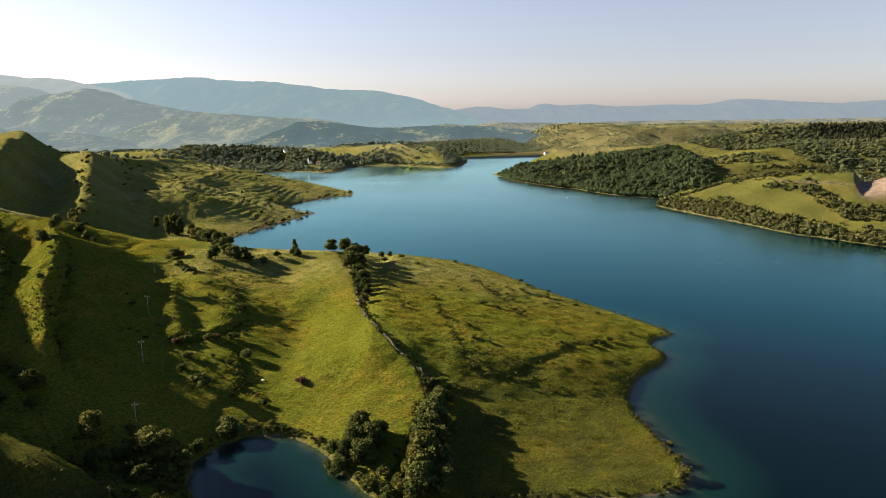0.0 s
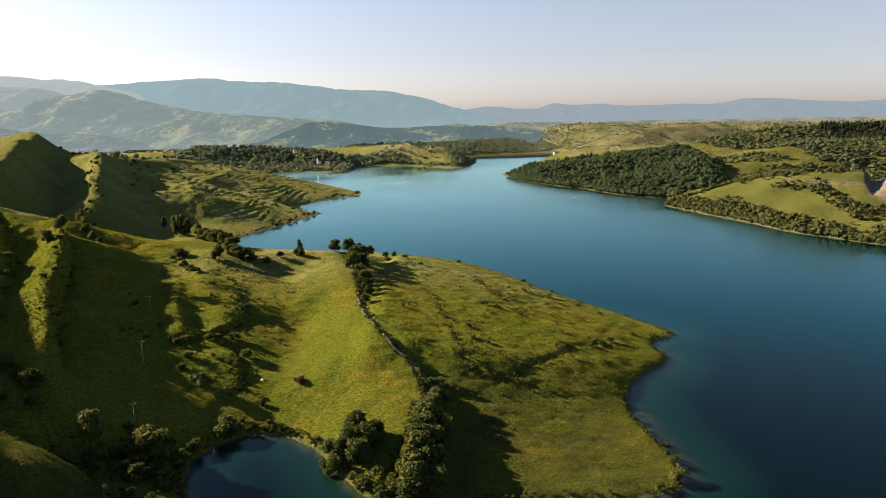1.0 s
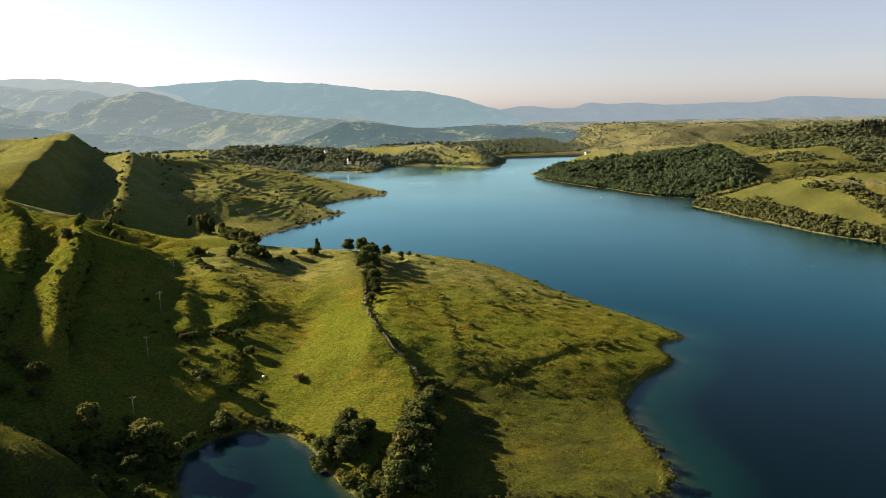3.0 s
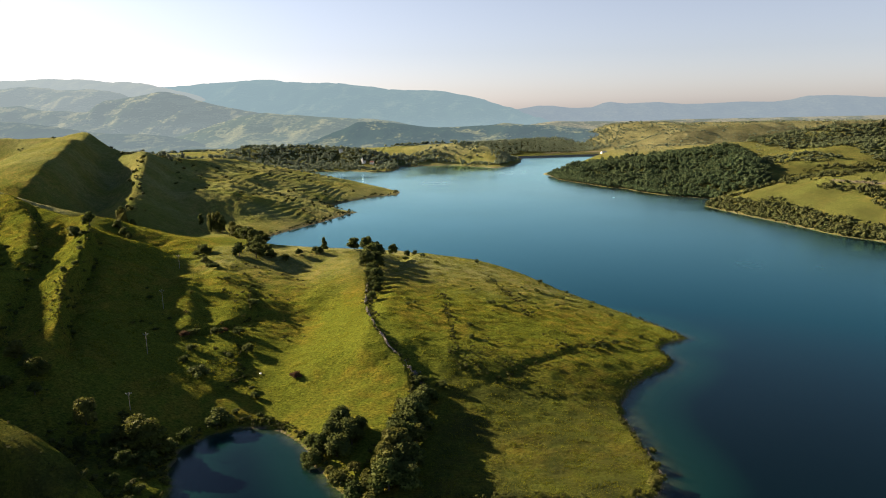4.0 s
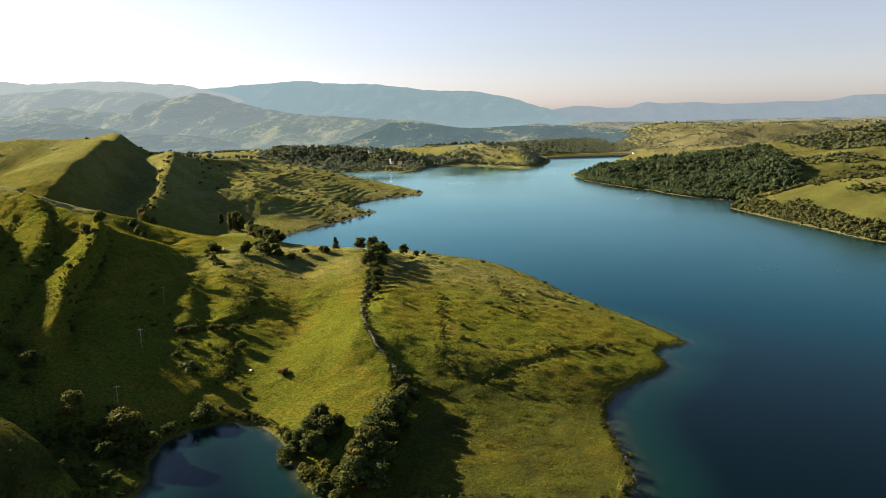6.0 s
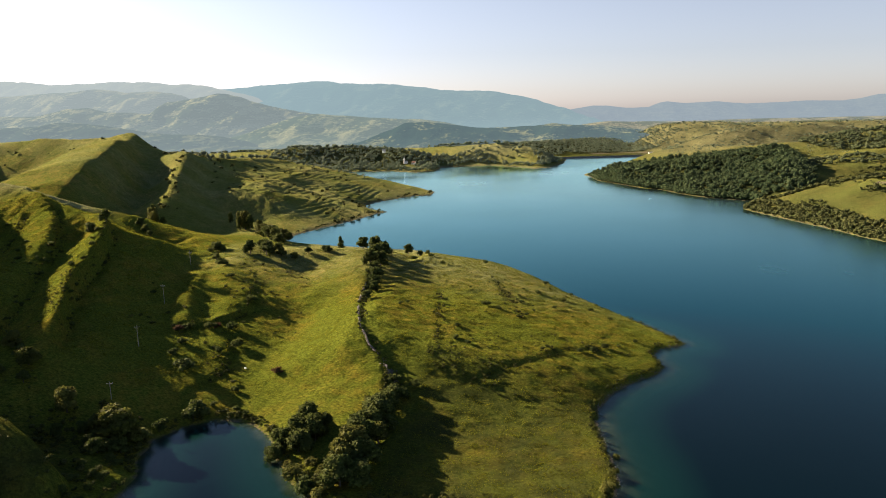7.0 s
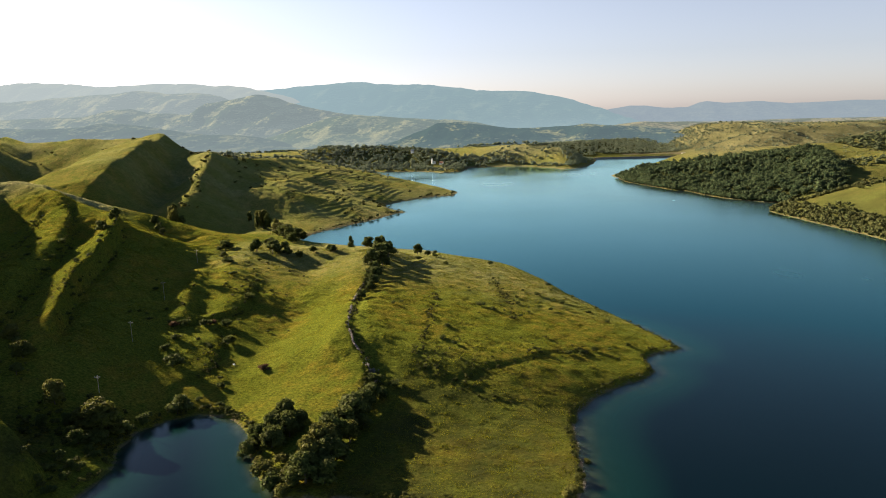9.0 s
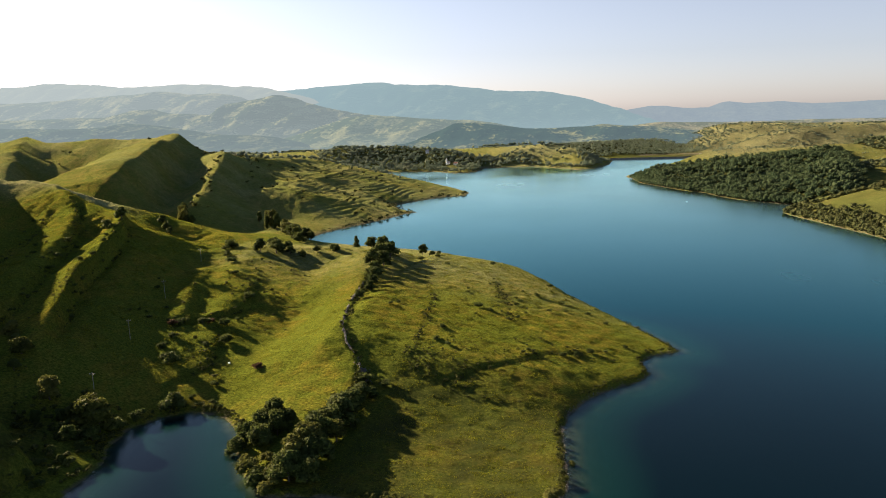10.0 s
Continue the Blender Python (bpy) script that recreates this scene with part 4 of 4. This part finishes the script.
spots = in_poly([(-126, 206), (-100, 186), (-86, 166), (-74, 178), (-78, 196), (-84, 222), (-98, 228), (-118, 220)], 120, gen)
thicket("cove_thicket", spots, gen.uniform(1.0, 2.6, len(spots)), 60, 0.26, LEAF_SCRUB, gen, "dark thicket of trees overhanging the cove", "thicket", 0.62)

spots = in_poly([(-140, 300), (-108, 268), (-68, 258), (-62, 330), (-88, 400), (-132, 405), (-120, 340)], 230, gen)
spots = spots[fbm(spots[:, 0] / 16, spots[:, 1] / 16, 3) > -0.02]
thicket("slope_scrub", spots, 0.4 + 1.6 * gen.uniform(0, 1, len(spots)) ** 2, 40, 0.34, LEAF_SCRUB, gen, "rough olive scrub on the bumpy slope", "scrub", 0.8)

# the wooded hill across the lake
spots = np.concatenate([in_poly(FOREST_HILL, 3000, gen), by_water(SHORE_RIGHT[14:25], 800, 0.1, 4, gen)])
thicket("hill_forest", spots, gen.uniform(3.6, 8, len(spots)) * (1.25 + 0.55 * fbm(spots[:, 0] / 22, spots[:, 1] / 22, 2)), 66, 0.22, LEAF_FAR, gen, "dense green broadleaf forest on a low hill", "forest", 0.52)
# shore bushes and scattered trees on the right bank
spots = np.concatenate([by_water(SHORE_RIGHT[2:13], 1500, 0.1, 9, gen), along_line(SHORE_RIGHT[3:12], 800, 5, gen) + (13, 6),
                        along_line([(284, 846), (305, 846), (330, 843), (350, 838), (372, 822), (390, 806)], 150, 3.5, gen), along_line([(366, 758), (394, 727), (409, 699), (406, 662), (420, 645)], 130, 5, gen), in_poly([(395, 772), (430, 790), (420, 830), (380, 815)], 50, gen),
                        in_poly([(330, 830), (420, 700), (520, 640), (620, 800), (560, 1000), (420, 960)], 620, gen),
                        in_poly([(384, 732), (408, 730), (408, 697), (440, 665), (414, 618), (391, 636), (387, 669), (391, 709)], 260, gen), in_poly([(455, 968), (560, 950), (560, 975), (470, 985)], 60, gen),
                        along_line([(372, 790), (392, 776), (420, 776), (440, 752)], 40, 3, gen)])
spots = spots[along(CUTTING, spots[:, 0], spots[:, 1])[0] > 30]
thicket("shore_bushes", spots, 1.5 + 5.2 * gen.uniform(0, 1, len(spots)) ** 1.6, 44, 0.26, LEAF_BUSH, gen, "olive green bushes lining the far shore", "bushes", 0.6)
spots = np.concatenate([in_poly([(455, 1225), (510, 1140), (548, 1080), (545, 1015), (560, 975), (700, 930), (980, 900), (1100, 1300), (900, 1560), (700, 1400), (480, 1300)], 5200, gen), in_poly([(500, 830), (560, 790), (700, 740), (700, 940), (560, 960)], 520, gen),
                        in_poly([(400, 1000), (520, 1010), (470, 1100), (400, 1080)], 90, gen)])
thicket("upland_woods", spots, gen.uniform(3.5, 8, len(spots)), 30, 0.32, LEAF_UPLAND_HAZED, gen, "dark woods on the upland pasture", "forest", 0.7)
spots = in_poly([(280, 1330), (1300, 1250), (1900, 2450), (350, 2400), (310, 1900)], 12000, gen)
keep = fbm(spots[:, 0] / 160, spots[:, 1] / 90, 3) + gen.normal(size=len(spots)) * 0.16 > 0.06
thicket("plateau_trees", spots[keep], gen.uniform(1.8, 6, keep.sum()), 8, 0.5, LEAF_VALE_HAZED, gen, "scattered trees on the dry plateau", "trees", 0.8)
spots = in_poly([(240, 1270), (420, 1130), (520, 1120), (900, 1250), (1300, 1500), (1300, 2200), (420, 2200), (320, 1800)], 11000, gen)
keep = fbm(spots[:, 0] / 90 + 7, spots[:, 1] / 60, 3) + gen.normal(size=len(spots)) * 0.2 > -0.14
thicket("plateau_scrub", spots[keep], gen.uniform(0.6, 2.2, keep.sum()), 6, 0.6, LEAF_VALE_HAZED, gen, "low scrub over the dry plateau", "scrub", 1.1)
spots = in_poly([(650, 1210), (700, 1110), (900, 1060), (980, 1200), (860, 1420), (720, 1330)], 1100, gen)
thicket("conifer_stand", spots, gen.uniform(10, 15, len(spots)), 30, 0.16, LEAF_DARK, gen, "dark conifer plantation on the upland", "forest", 0.22)
# the left hills
spots = np.concatenate([in_poly([(-330, 740), (-170, 690), (-150, 800), (-200, 860), (-130, 960), (-300, 1000), (-420, 880)], 260, gen),
                        along_line([(-408, 814), (-365, 720), (-333, 656), (-305, 590)], 60, 5, gen), along_line([(-470, 850), (-408, 814), (-380, 870)], 40, 6, gen),
                        in_poly([(-720, 820), (-560, 840), (-520, 900), (-700, 960)], 40, gen), by_water(SHORE_LEFT[4:], 160, 0.9, 5, gen)])
thicket("hill_bushes", spots, 0.8 + 4.4 * gen.uniform(0, 1, len(spots)) ** 3, 30, 0.32, LEAF_SCRUB, gen, "scattered bushes on terraced grass hills", "bushes", 0.65)
spots = np.concatenate([along_line([(-560, 1180), (-480, 1150), (-400, 1130), (-330, 1140), (-300, 1110)], 120, 16, gen), along_line([(-402, 830), (-388, 940), (-365, 1050), (-290, 1040), (-215, 1000)], 64, 9, gen), in_poly([(-640, 1100), (-400, 1060), (-380, 1180), (-600, 1240)], 90, gen)])
thicket("ridge_trees", spots, gen.uniform(4, 9, len(spots)), 40, 0.28, LEAF_VALE_HAZED, gen, "row of dark trees behind the hill", "trees", 0.5)
# the wooded village and the headland
spots = np.concatenate([in_poly([(-560, 1420), (-400, 1350), (-335, 1360), (-266, 1364), (-216, 1338), (-184, 1360), (-186, 1450), (-230, 1530), (-420, 1600), (-620, 1620)], 1500, gen),
                        along_line([(-176, 1450), (-130, 1492), (-90, 1510), (-30, 1468), (15, 1440), (40, 1460), (52, 1510)], 110, 6, gen) + (-4, 9)])
spots = np.concatenate([spots, in_poly([(-140, 1540), (20, 1500), (10, 1570), (-120, 1600)], 26, gen),
                        in_poly([(-210, 1480), (-165, 1490), (-120, 1515), (-104, 1545), (-140, 1560), (-175, 1540), (-200, 1560)], 110, gen),
                        along_line([(-230, 1625), (-180, 1612), (-130, 1602), (-85, 1594), (-40, 1588)], 80, 7, gen),
                        in_poly([(2, 1565), (10, 1520), (22, 1470), (54, 1485), (62, 1540), (40, 1590)], 130, gen)])
clear = np.ones(len(spots), bool)
for hx, hy in ((-322, 1502), (-258, 1440), (-240, 1432)):
    clear &= ~((np.abs(spots[:, 0] - hx) < 9) & (spots[:, 1] > hy - 45) & (spots[:, 1] < hy + 8))
spots = spots[clear]
thicket("village_woods", spots, gen.uniform(4, 10, len(spots)), 40, 0.26, LEAF_VALE_HAZED, gen, "dark trees round a lakeside village", "forest", 0.5)
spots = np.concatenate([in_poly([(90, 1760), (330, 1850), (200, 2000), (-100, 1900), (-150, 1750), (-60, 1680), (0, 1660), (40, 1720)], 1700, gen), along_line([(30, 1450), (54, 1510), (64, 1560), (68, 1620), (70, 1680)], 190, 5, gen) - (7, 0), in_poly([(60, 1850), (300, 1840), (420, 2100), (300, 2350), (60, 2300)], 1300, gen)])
thicket("gorge_woods", spots, gen.uniform(3, 8, len(spots)), 18, 0.38, LEAF_VALE_HAZED, gen, "dark woods by the dam", "forest", 0.6)

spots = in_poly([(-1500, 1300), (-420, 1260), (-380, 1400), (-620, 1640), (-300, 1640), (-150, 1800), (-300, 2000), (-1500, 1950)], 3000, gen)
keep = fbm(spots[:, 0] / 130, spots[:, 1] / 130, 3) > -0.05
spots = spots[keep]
thicket("valley_trees", spots, gen.uniform(4, 9, len(spots)), 14, 0.42, LEAF_VALE_HAZED, gen, "woods in the valley behind the hills", "forest", 0.7)

# grass tussocks on the near land: short in the middle field, taller and clumped on the rough meadow and the slope
def tussocks(name, poly, count, low, high, spread, clump, gen, label):
    spots = in_poly(poly, count, gen)
    spots = spots[shore_distance(spots[:, 0], spots[:, 1]) > 1.2]
    patch = fbm(spots[:, 0] / 9, spots[:, 1] / 6, 3) + gen.normal(size=len(spots)) * clump
    spots, patch = spots[patch > -0.02], patch[patch > -0.02]
    n = len(spots)
    base = np.stack([spots[:, 0], spots[:, 1], land(spots[:, 0], spots[:, 1]) - 0.03], 1)
    h = gen.uniform(low, high, n) * (0.75 + 0.6 * np.clip(patch, 0, 1))
    sets = []
    for turn in (0.0, 1.05, 2.1):
        ang = gen.uniform(0, 0.6, n) + turn
        cs = np.stack([np.cos(ang), np.sin(ang), np.zeros(n)], 1) * (h * spread)[:, None]
        lift = np.stack([gen.normal(size=n) * 0.2 * h, gen.normal(size=n) * 0.2 * h, h], 1)
        sets.append(np.stack([base - cs, base + cs, base + lift + cs * 0.45, base + lift - cs * 0.45], 1))
    co = np.concatenate(sets).reshape(-1, 3)
    tagged(new(name, raw_mesh(name, co, np.arange(len(co)).reshape(-1, 4), BLADE)), label, "grass", kind="stuff")


tussocks("field_grass", [(-95, 262), (-62, 246), (-14, 262), (-44, 372), (-60, 446), (-120, 440), (-95, 340)], 42000, 0.10, 0.24, 0.75, 0.3, gen, "short yellow green grass of the middle field")
tussocks("meadow_tussocks", [(-6, 262), (0, 192), (88, 190), (127, 352), (20, 512), (-56, 470), (-42, 372)], 120000, 0.09, 0.26, 0.95, 0.32, gen, "rough grass tussocks over the meadow")
tussocks("slope_tussocks", [(-200, 250), (-95, 240), (-70, 262), (-95, 340), (-120, 440), (-250, 480), (-300, 400)], 50000, 0.14, 0.40, 0.8, 0.25, gen, "rough grass tussocks on the slope")

# ---------------------------------------------------------------- built things
def part(name, bm, mat, parent, label=""):
    me = bpy.data.meshes.new(name)
    bm.to_mesh(me)
    bm.free()
    me.materials.append(mat)
    ob = new(name, me)
    ob.parent = parent
    return tagged(ob, label)


def box(x0, x1, y0, y1, z0, z1, bevel=0.0):
    bm = bmesh.new()
    bmesh.ops.create_cube(bm, size=1)
    bmesh.ops.scale(bm, vec=(x1 - x0, y1 - y0, z1 - z0), verts=bm.verts)
    bmesh.ops.translate(bm, vec=((x0 + x1) / 2, (y0 + y1) / 2, (z0 + z1) / 2), verts=bm.verts)
    if bevel:
        bmesh.ops.bevel(bm, geom=bm.edges[:], offset=bevel, segments=1, affect="EDGES")
    return bm


def rod(a, b, ra, rb, sides=10):
    bm = bmesh.new()
    a, b = Vector(a), Vector(b)
    bmesh.ops.create_cone(bm, cap_ends=True, segments=sides, radius1=ra, radius2=rb, depth=(b - a).length)
    turn = (b - a).to_track_quat("Z", "Y").to_matrix().to_4x4()
    bmesh.ops.transform(bm, matrix=Matrix.Translation((a + b) / 2) @ turn, verts=bm.verts)
    return bm


def utility_pole(x, y, turn, top):
    """A wooden pole with a cross arm and three insulators."""
    z = ground_at(x, y)
    h = top - z
    root = new("utility_pole")
    root.matrix_basis = Matrix.Translation((x, y, z)) @ Matrix.Rotation(radians(turn), 4, "Z")
    part("pole", rod((0, 0, -0.8), (0, 0, h), 0.13, 0.09), POLE_WOOD, root)
    part("crossarm", box(-1.15, 1.15, -0.07, 0.07, h - 0.55, h - 0.38, 0.015), POLE_WOOD, root)
    for side in (-1, 1):
        part("brace", rod((0, -0.1, h - 1.3), (side * 0.8, -0.1, h - 0.52), 0.03, 0.03, 6), POLE_WOOD, root)
    for px, pz in ((-1.0, h - 0.38), (1.0, h - 0.38), (0.0, h)):
        part("insulator", rod((px, 0, pz), (px, 0, pz + 0.32), 0.09, 0.06, 8), PORCELAIN, root, "white porcelain insulator")
    return tagged(root, "grey weathered wooden power pole on the shaded slope", "utility pole", group="power line")


for x, y, top in ((-106, 228, 17.6), (-119, 267, 27.3), (-137, 318, 32.5), (-163, 391, 34.5)):
    utility_pole(x, y, 18, top)


def stone_chunks(places, sizes, gen, name):
    """Rough stones at places, joined into one mesh."""
    cube = np.array([(-1, -1, -1), (1, -1, -1), (1, 1, -1), (-1, 1, -1), (-1, -1, 1), (1, -1, 1), (1, 1, 1), (-1, 1, 1)], float) * 0.5
    faces = np.array([(0, 3, 2, 1), (4, 5, 6, 7), (0, 1, 5, 4), (1, 2, 6, 5), (2, 3, 7, 6), (3, 0, 4, 7)])
    n = len(places)
    c = cube[None] * (1 + gen.uniform(-0.28, 0.28, (n, 8, 3))) * sizes[:, None, None] * gen.uniform(0.7, 1.3, (n, 1, 3))
    a = gen.uniform(0, 6.28, n)
    rx = c[..., 0] * np.cos(a)[:, None] - c[..., 1] * np.sin(a)[:, None]
    ry = c[..., 0] * np.sin(a)[:, None] + c[..., 1] * np.cos(a)[:, None]
    co = np.stack([rx, ry, c[..., 2]], -1) + places[:, None, :]
    f = (np.arange(n)[:, None, None] * 8 + faces[None]).reshape(-1, 4)
    return raw_mesh(name, co.reshape(-1, 3), f, STONE)


def dry_wall(points, height, width, per_metre, gen, label):
    """A tumbled dry-stone wall along a line."""
    pts = np.array(points, float)
    length = np.hypot(*np.diff(pts, axis=0).T).sum()
    n = int(length * per_metre)
    at = along_line(points, n, width * 0.45, gen)
    at = at[noise2(at[:, 0] / 7 + 3, at[:, 1] / 7) + gen.uniform(-0.2, 0.2, n) > 0.02]
    n = len(at)
    tall = height * (0.45 + 0.75 * np.clip(0.5 + noise2(at[:, 0] / 6, at[:, 1] / 6), 0, 1))
    z = land(at[:, 0], at[:, 1]) + gen.uniform(0, 1, n) * tall
    ob = new("dry_stone_wall", stone_chunks(np.column_stack([at, z]), gen.uniform(0.18, 0.42, n), gen, "dry_stone_wall"))
    return tagged(ob, label, "stone wall")


gen = np.random.default_rng(5)
dry_wall([(-44, 372), (-41, 352), (-38, 334), (-33, 318), (-25, 293), (-17, 278), (-8, 269)], 0.6, 0.5, 22, gen, "tumbled grey dry stone wall along the meadow")
dry_wall([(-8, 269), (-4, 264), (0, 258)], 1.2, 1.7, 40, gen, "collapsed heap of grey field stones at the bank")
dry_wall([(384, 764), (396, 752), (414, 733), (430, 712)], 1.2, 2.4, 14, gen, "pale rubble wall beside the hillside track")
n = 500
at = along_line(SHORE_NEAR[9:25], n, 0.9, gen)
at = at[np.abs(shore_distance(at[:, 0], at[:, 1])) < 1.8]
z = land(at[:, 0], at[:, 1]) + 0.03
tagged(new("shore_stones", stone_chunks(np.column_stack([at, z]), gen.uniform(0.10, 0.42, len(at)), gen, "shore_stones")), "loose grey stones along the waterline", "stones", kind="stuff")


def boulder(x, y, r, label):
    bm = bmesh.new()
    bmesh.ops.create_icosphere(bm, subdivisions=2, radius=r)
    for v in bm.verts:
        v.co *= 1 + 0.35 * noise.noise(v.co * 1.7 / r + Vector((x, y, 0)))
        v.co.z *= 0.75
    ob = part("boulder", bm, PLASTER, None)
    ob.location = (x, y, ground_at(x, y) + 0.35 * r)
    return tagged(ob, label, "boulder")


boulder(-72, 272, 0.55, "pale white boulder lying in the pasture")


def house(name, x, y, turn, w, d, h, roof_h, roof_mat, label, category, tower=0.0, windows=2):
    """A small gabled house: walls, roof, door and windows, and a tower where it has one."""
    root = new(name)
    root.matrix_basis = Matrix.Translation((x, y, ground_at(x, y) - 0.3)) @ Matrix.Rotation(radians(turn), 4, "Z")
    bm = box(-w / 2, w / 2, -d / 2, d / 2, -1.5, h)
    for s in (-1, 1):
        v = [bm.verts.new(p) for p in ((s * (w / 2), -d / 2, h), (s * (w / 2), d / 2, h), (s * (w / 2), 0, h + roof_h))]
        bm.faces.new(v)
    part("wall", bm, PLASTER, root)
    bm = bmesh.new()
    eave, t = 0.5, 0.22
    ends = []
    for s in (-1, 1):
        xx = s * (w / 2 + 0.4)
        prof = ((-d / 2 - eave, h - 0.35), (0, h + roof_h + 0.12), (d / 2 + eave, h - 0.35), (d / 2 + eave, h - 0.35 - t), (0, h + roof_h + 0.12 - t), (-d / 2 - eave, h - 0.35 - t))
        ends.append([bm.verts.new((xx, py, pz)) for py, pz in prof])
    for k in range(6):
        j = (k + 1) % 6
        bm.faces.new((ends[0][k], ends[0][j], ends[1][j], ends[1][k]))
    for e in ends:
        bm.faces.new((e[0], e[1], e[4], e[5]))
        bm.faces.new((e[1], e[2], e[3], e[4]))
    bmesh.ops.recalc_face_normals(bm, faces=bm.faces)
    part("roof", bm, roof_mat, root)
    for k in range(windows):
        wx = -w / 2 + (k + 1) * w / (windows + 1)
        win = part("window", box(wx - 0.5, wx + 0.5, -d / 2 - 0.06, -d / 2 + 0.1, h * 0.4, h * 0.4 + 1.2), DARK_GLASS, root, "dark window pane")
        part("sill", box(wx - 0.6, wx + 0.6, -d / 2 - 0.14, -d / 2, h * 0.4 - 0.1, h * 0.4 - 0.004), PLASTER, win)
    part("door", box(w / 2 - 0.05, w / 2 + 0.07, -0.5, 0.5, 0, 2.1), POLE_WOOD, root, "wooden door")
    if tower:
        part("tower", box(-w / 2 - 2.4, -w / 2 - 0.003, -1.3, 1.3, -1.5, tower), PLASTER, root)
        part("spire", rod((-w / 2 - 1.2, 0, tower), (-w / 2 - 1.2, 0, tower + 5), 1.9, 0.05, 4), PLASTER, root, "white pointed spire")
    return tagged(root, label, category)


house("house", -322, 1502, 20, 7, 6, 4.5, 2.4, GREY_ROOF, "white gabled house among trees above the lake", "house", windows=3)
house("chapel", -258, 1440, 30, 6, 4.5, 3.6, 2.4, GREY_ROOF, "white chapel with a pointed tower among trees", "chapel", tower=9)
house("house", -240, 1432, -10, 8, 6, 4, 2.6, ROOF_TILE, "low house with a red tile roof among trees", "house")

# the dam at the lake's end
DAM_A, DAM_B = Vector((68, 1690, 0)), Vector((280, 1746, 0))
dam = new("dam")
dam.matrix_basis = Matrix.Translation((DAM_A + DAM_B) / 2) @ Matrix.Rotation(math.atan2(DAM_B.y - DAM_A.y, DAM_B.x - DAM_A.x), 4, "Z")
half = (DAM_B - DAM_A).length / 2
bm = bmesh.new()
rows = []
for s in (-1, 1):
    rows.append([bm.verts.new((s * half, py, pz)) for py, pz in ((-14, -6), (-3.5, 3.6), (3.5, 3.6), (16, -6))])
for k in range(4):
    j = (k + 1) % 4
    bm.faces.new((rows[0][k], rows[0][j], rows[1][j], rows[1][k]))
bm.faces.new(rows[0])
bm.faces.new(rows[1][::-1])
bmesh.ops.recalc_face_normals(bm, faces=bm.faces)
part("embankment", bm, CONCRETE, dam)
part("parapet", box(-half, half, -3.4, -2.9, 3.59, 4.5), CONCRETE, dam)
part("parapet", box(-half, half, 2.9, 3.4, 3.59, 4.4), CONCRETE, dam)
tagged(dam, "long low grey concrete dam across the lake's end", "dam")
house("gatehouse", 284, 1738, 18, 13, 6, 4.2, 1.8, GREY_ROOF, "white gatehouse at the end of the dam", "building", windows=4)
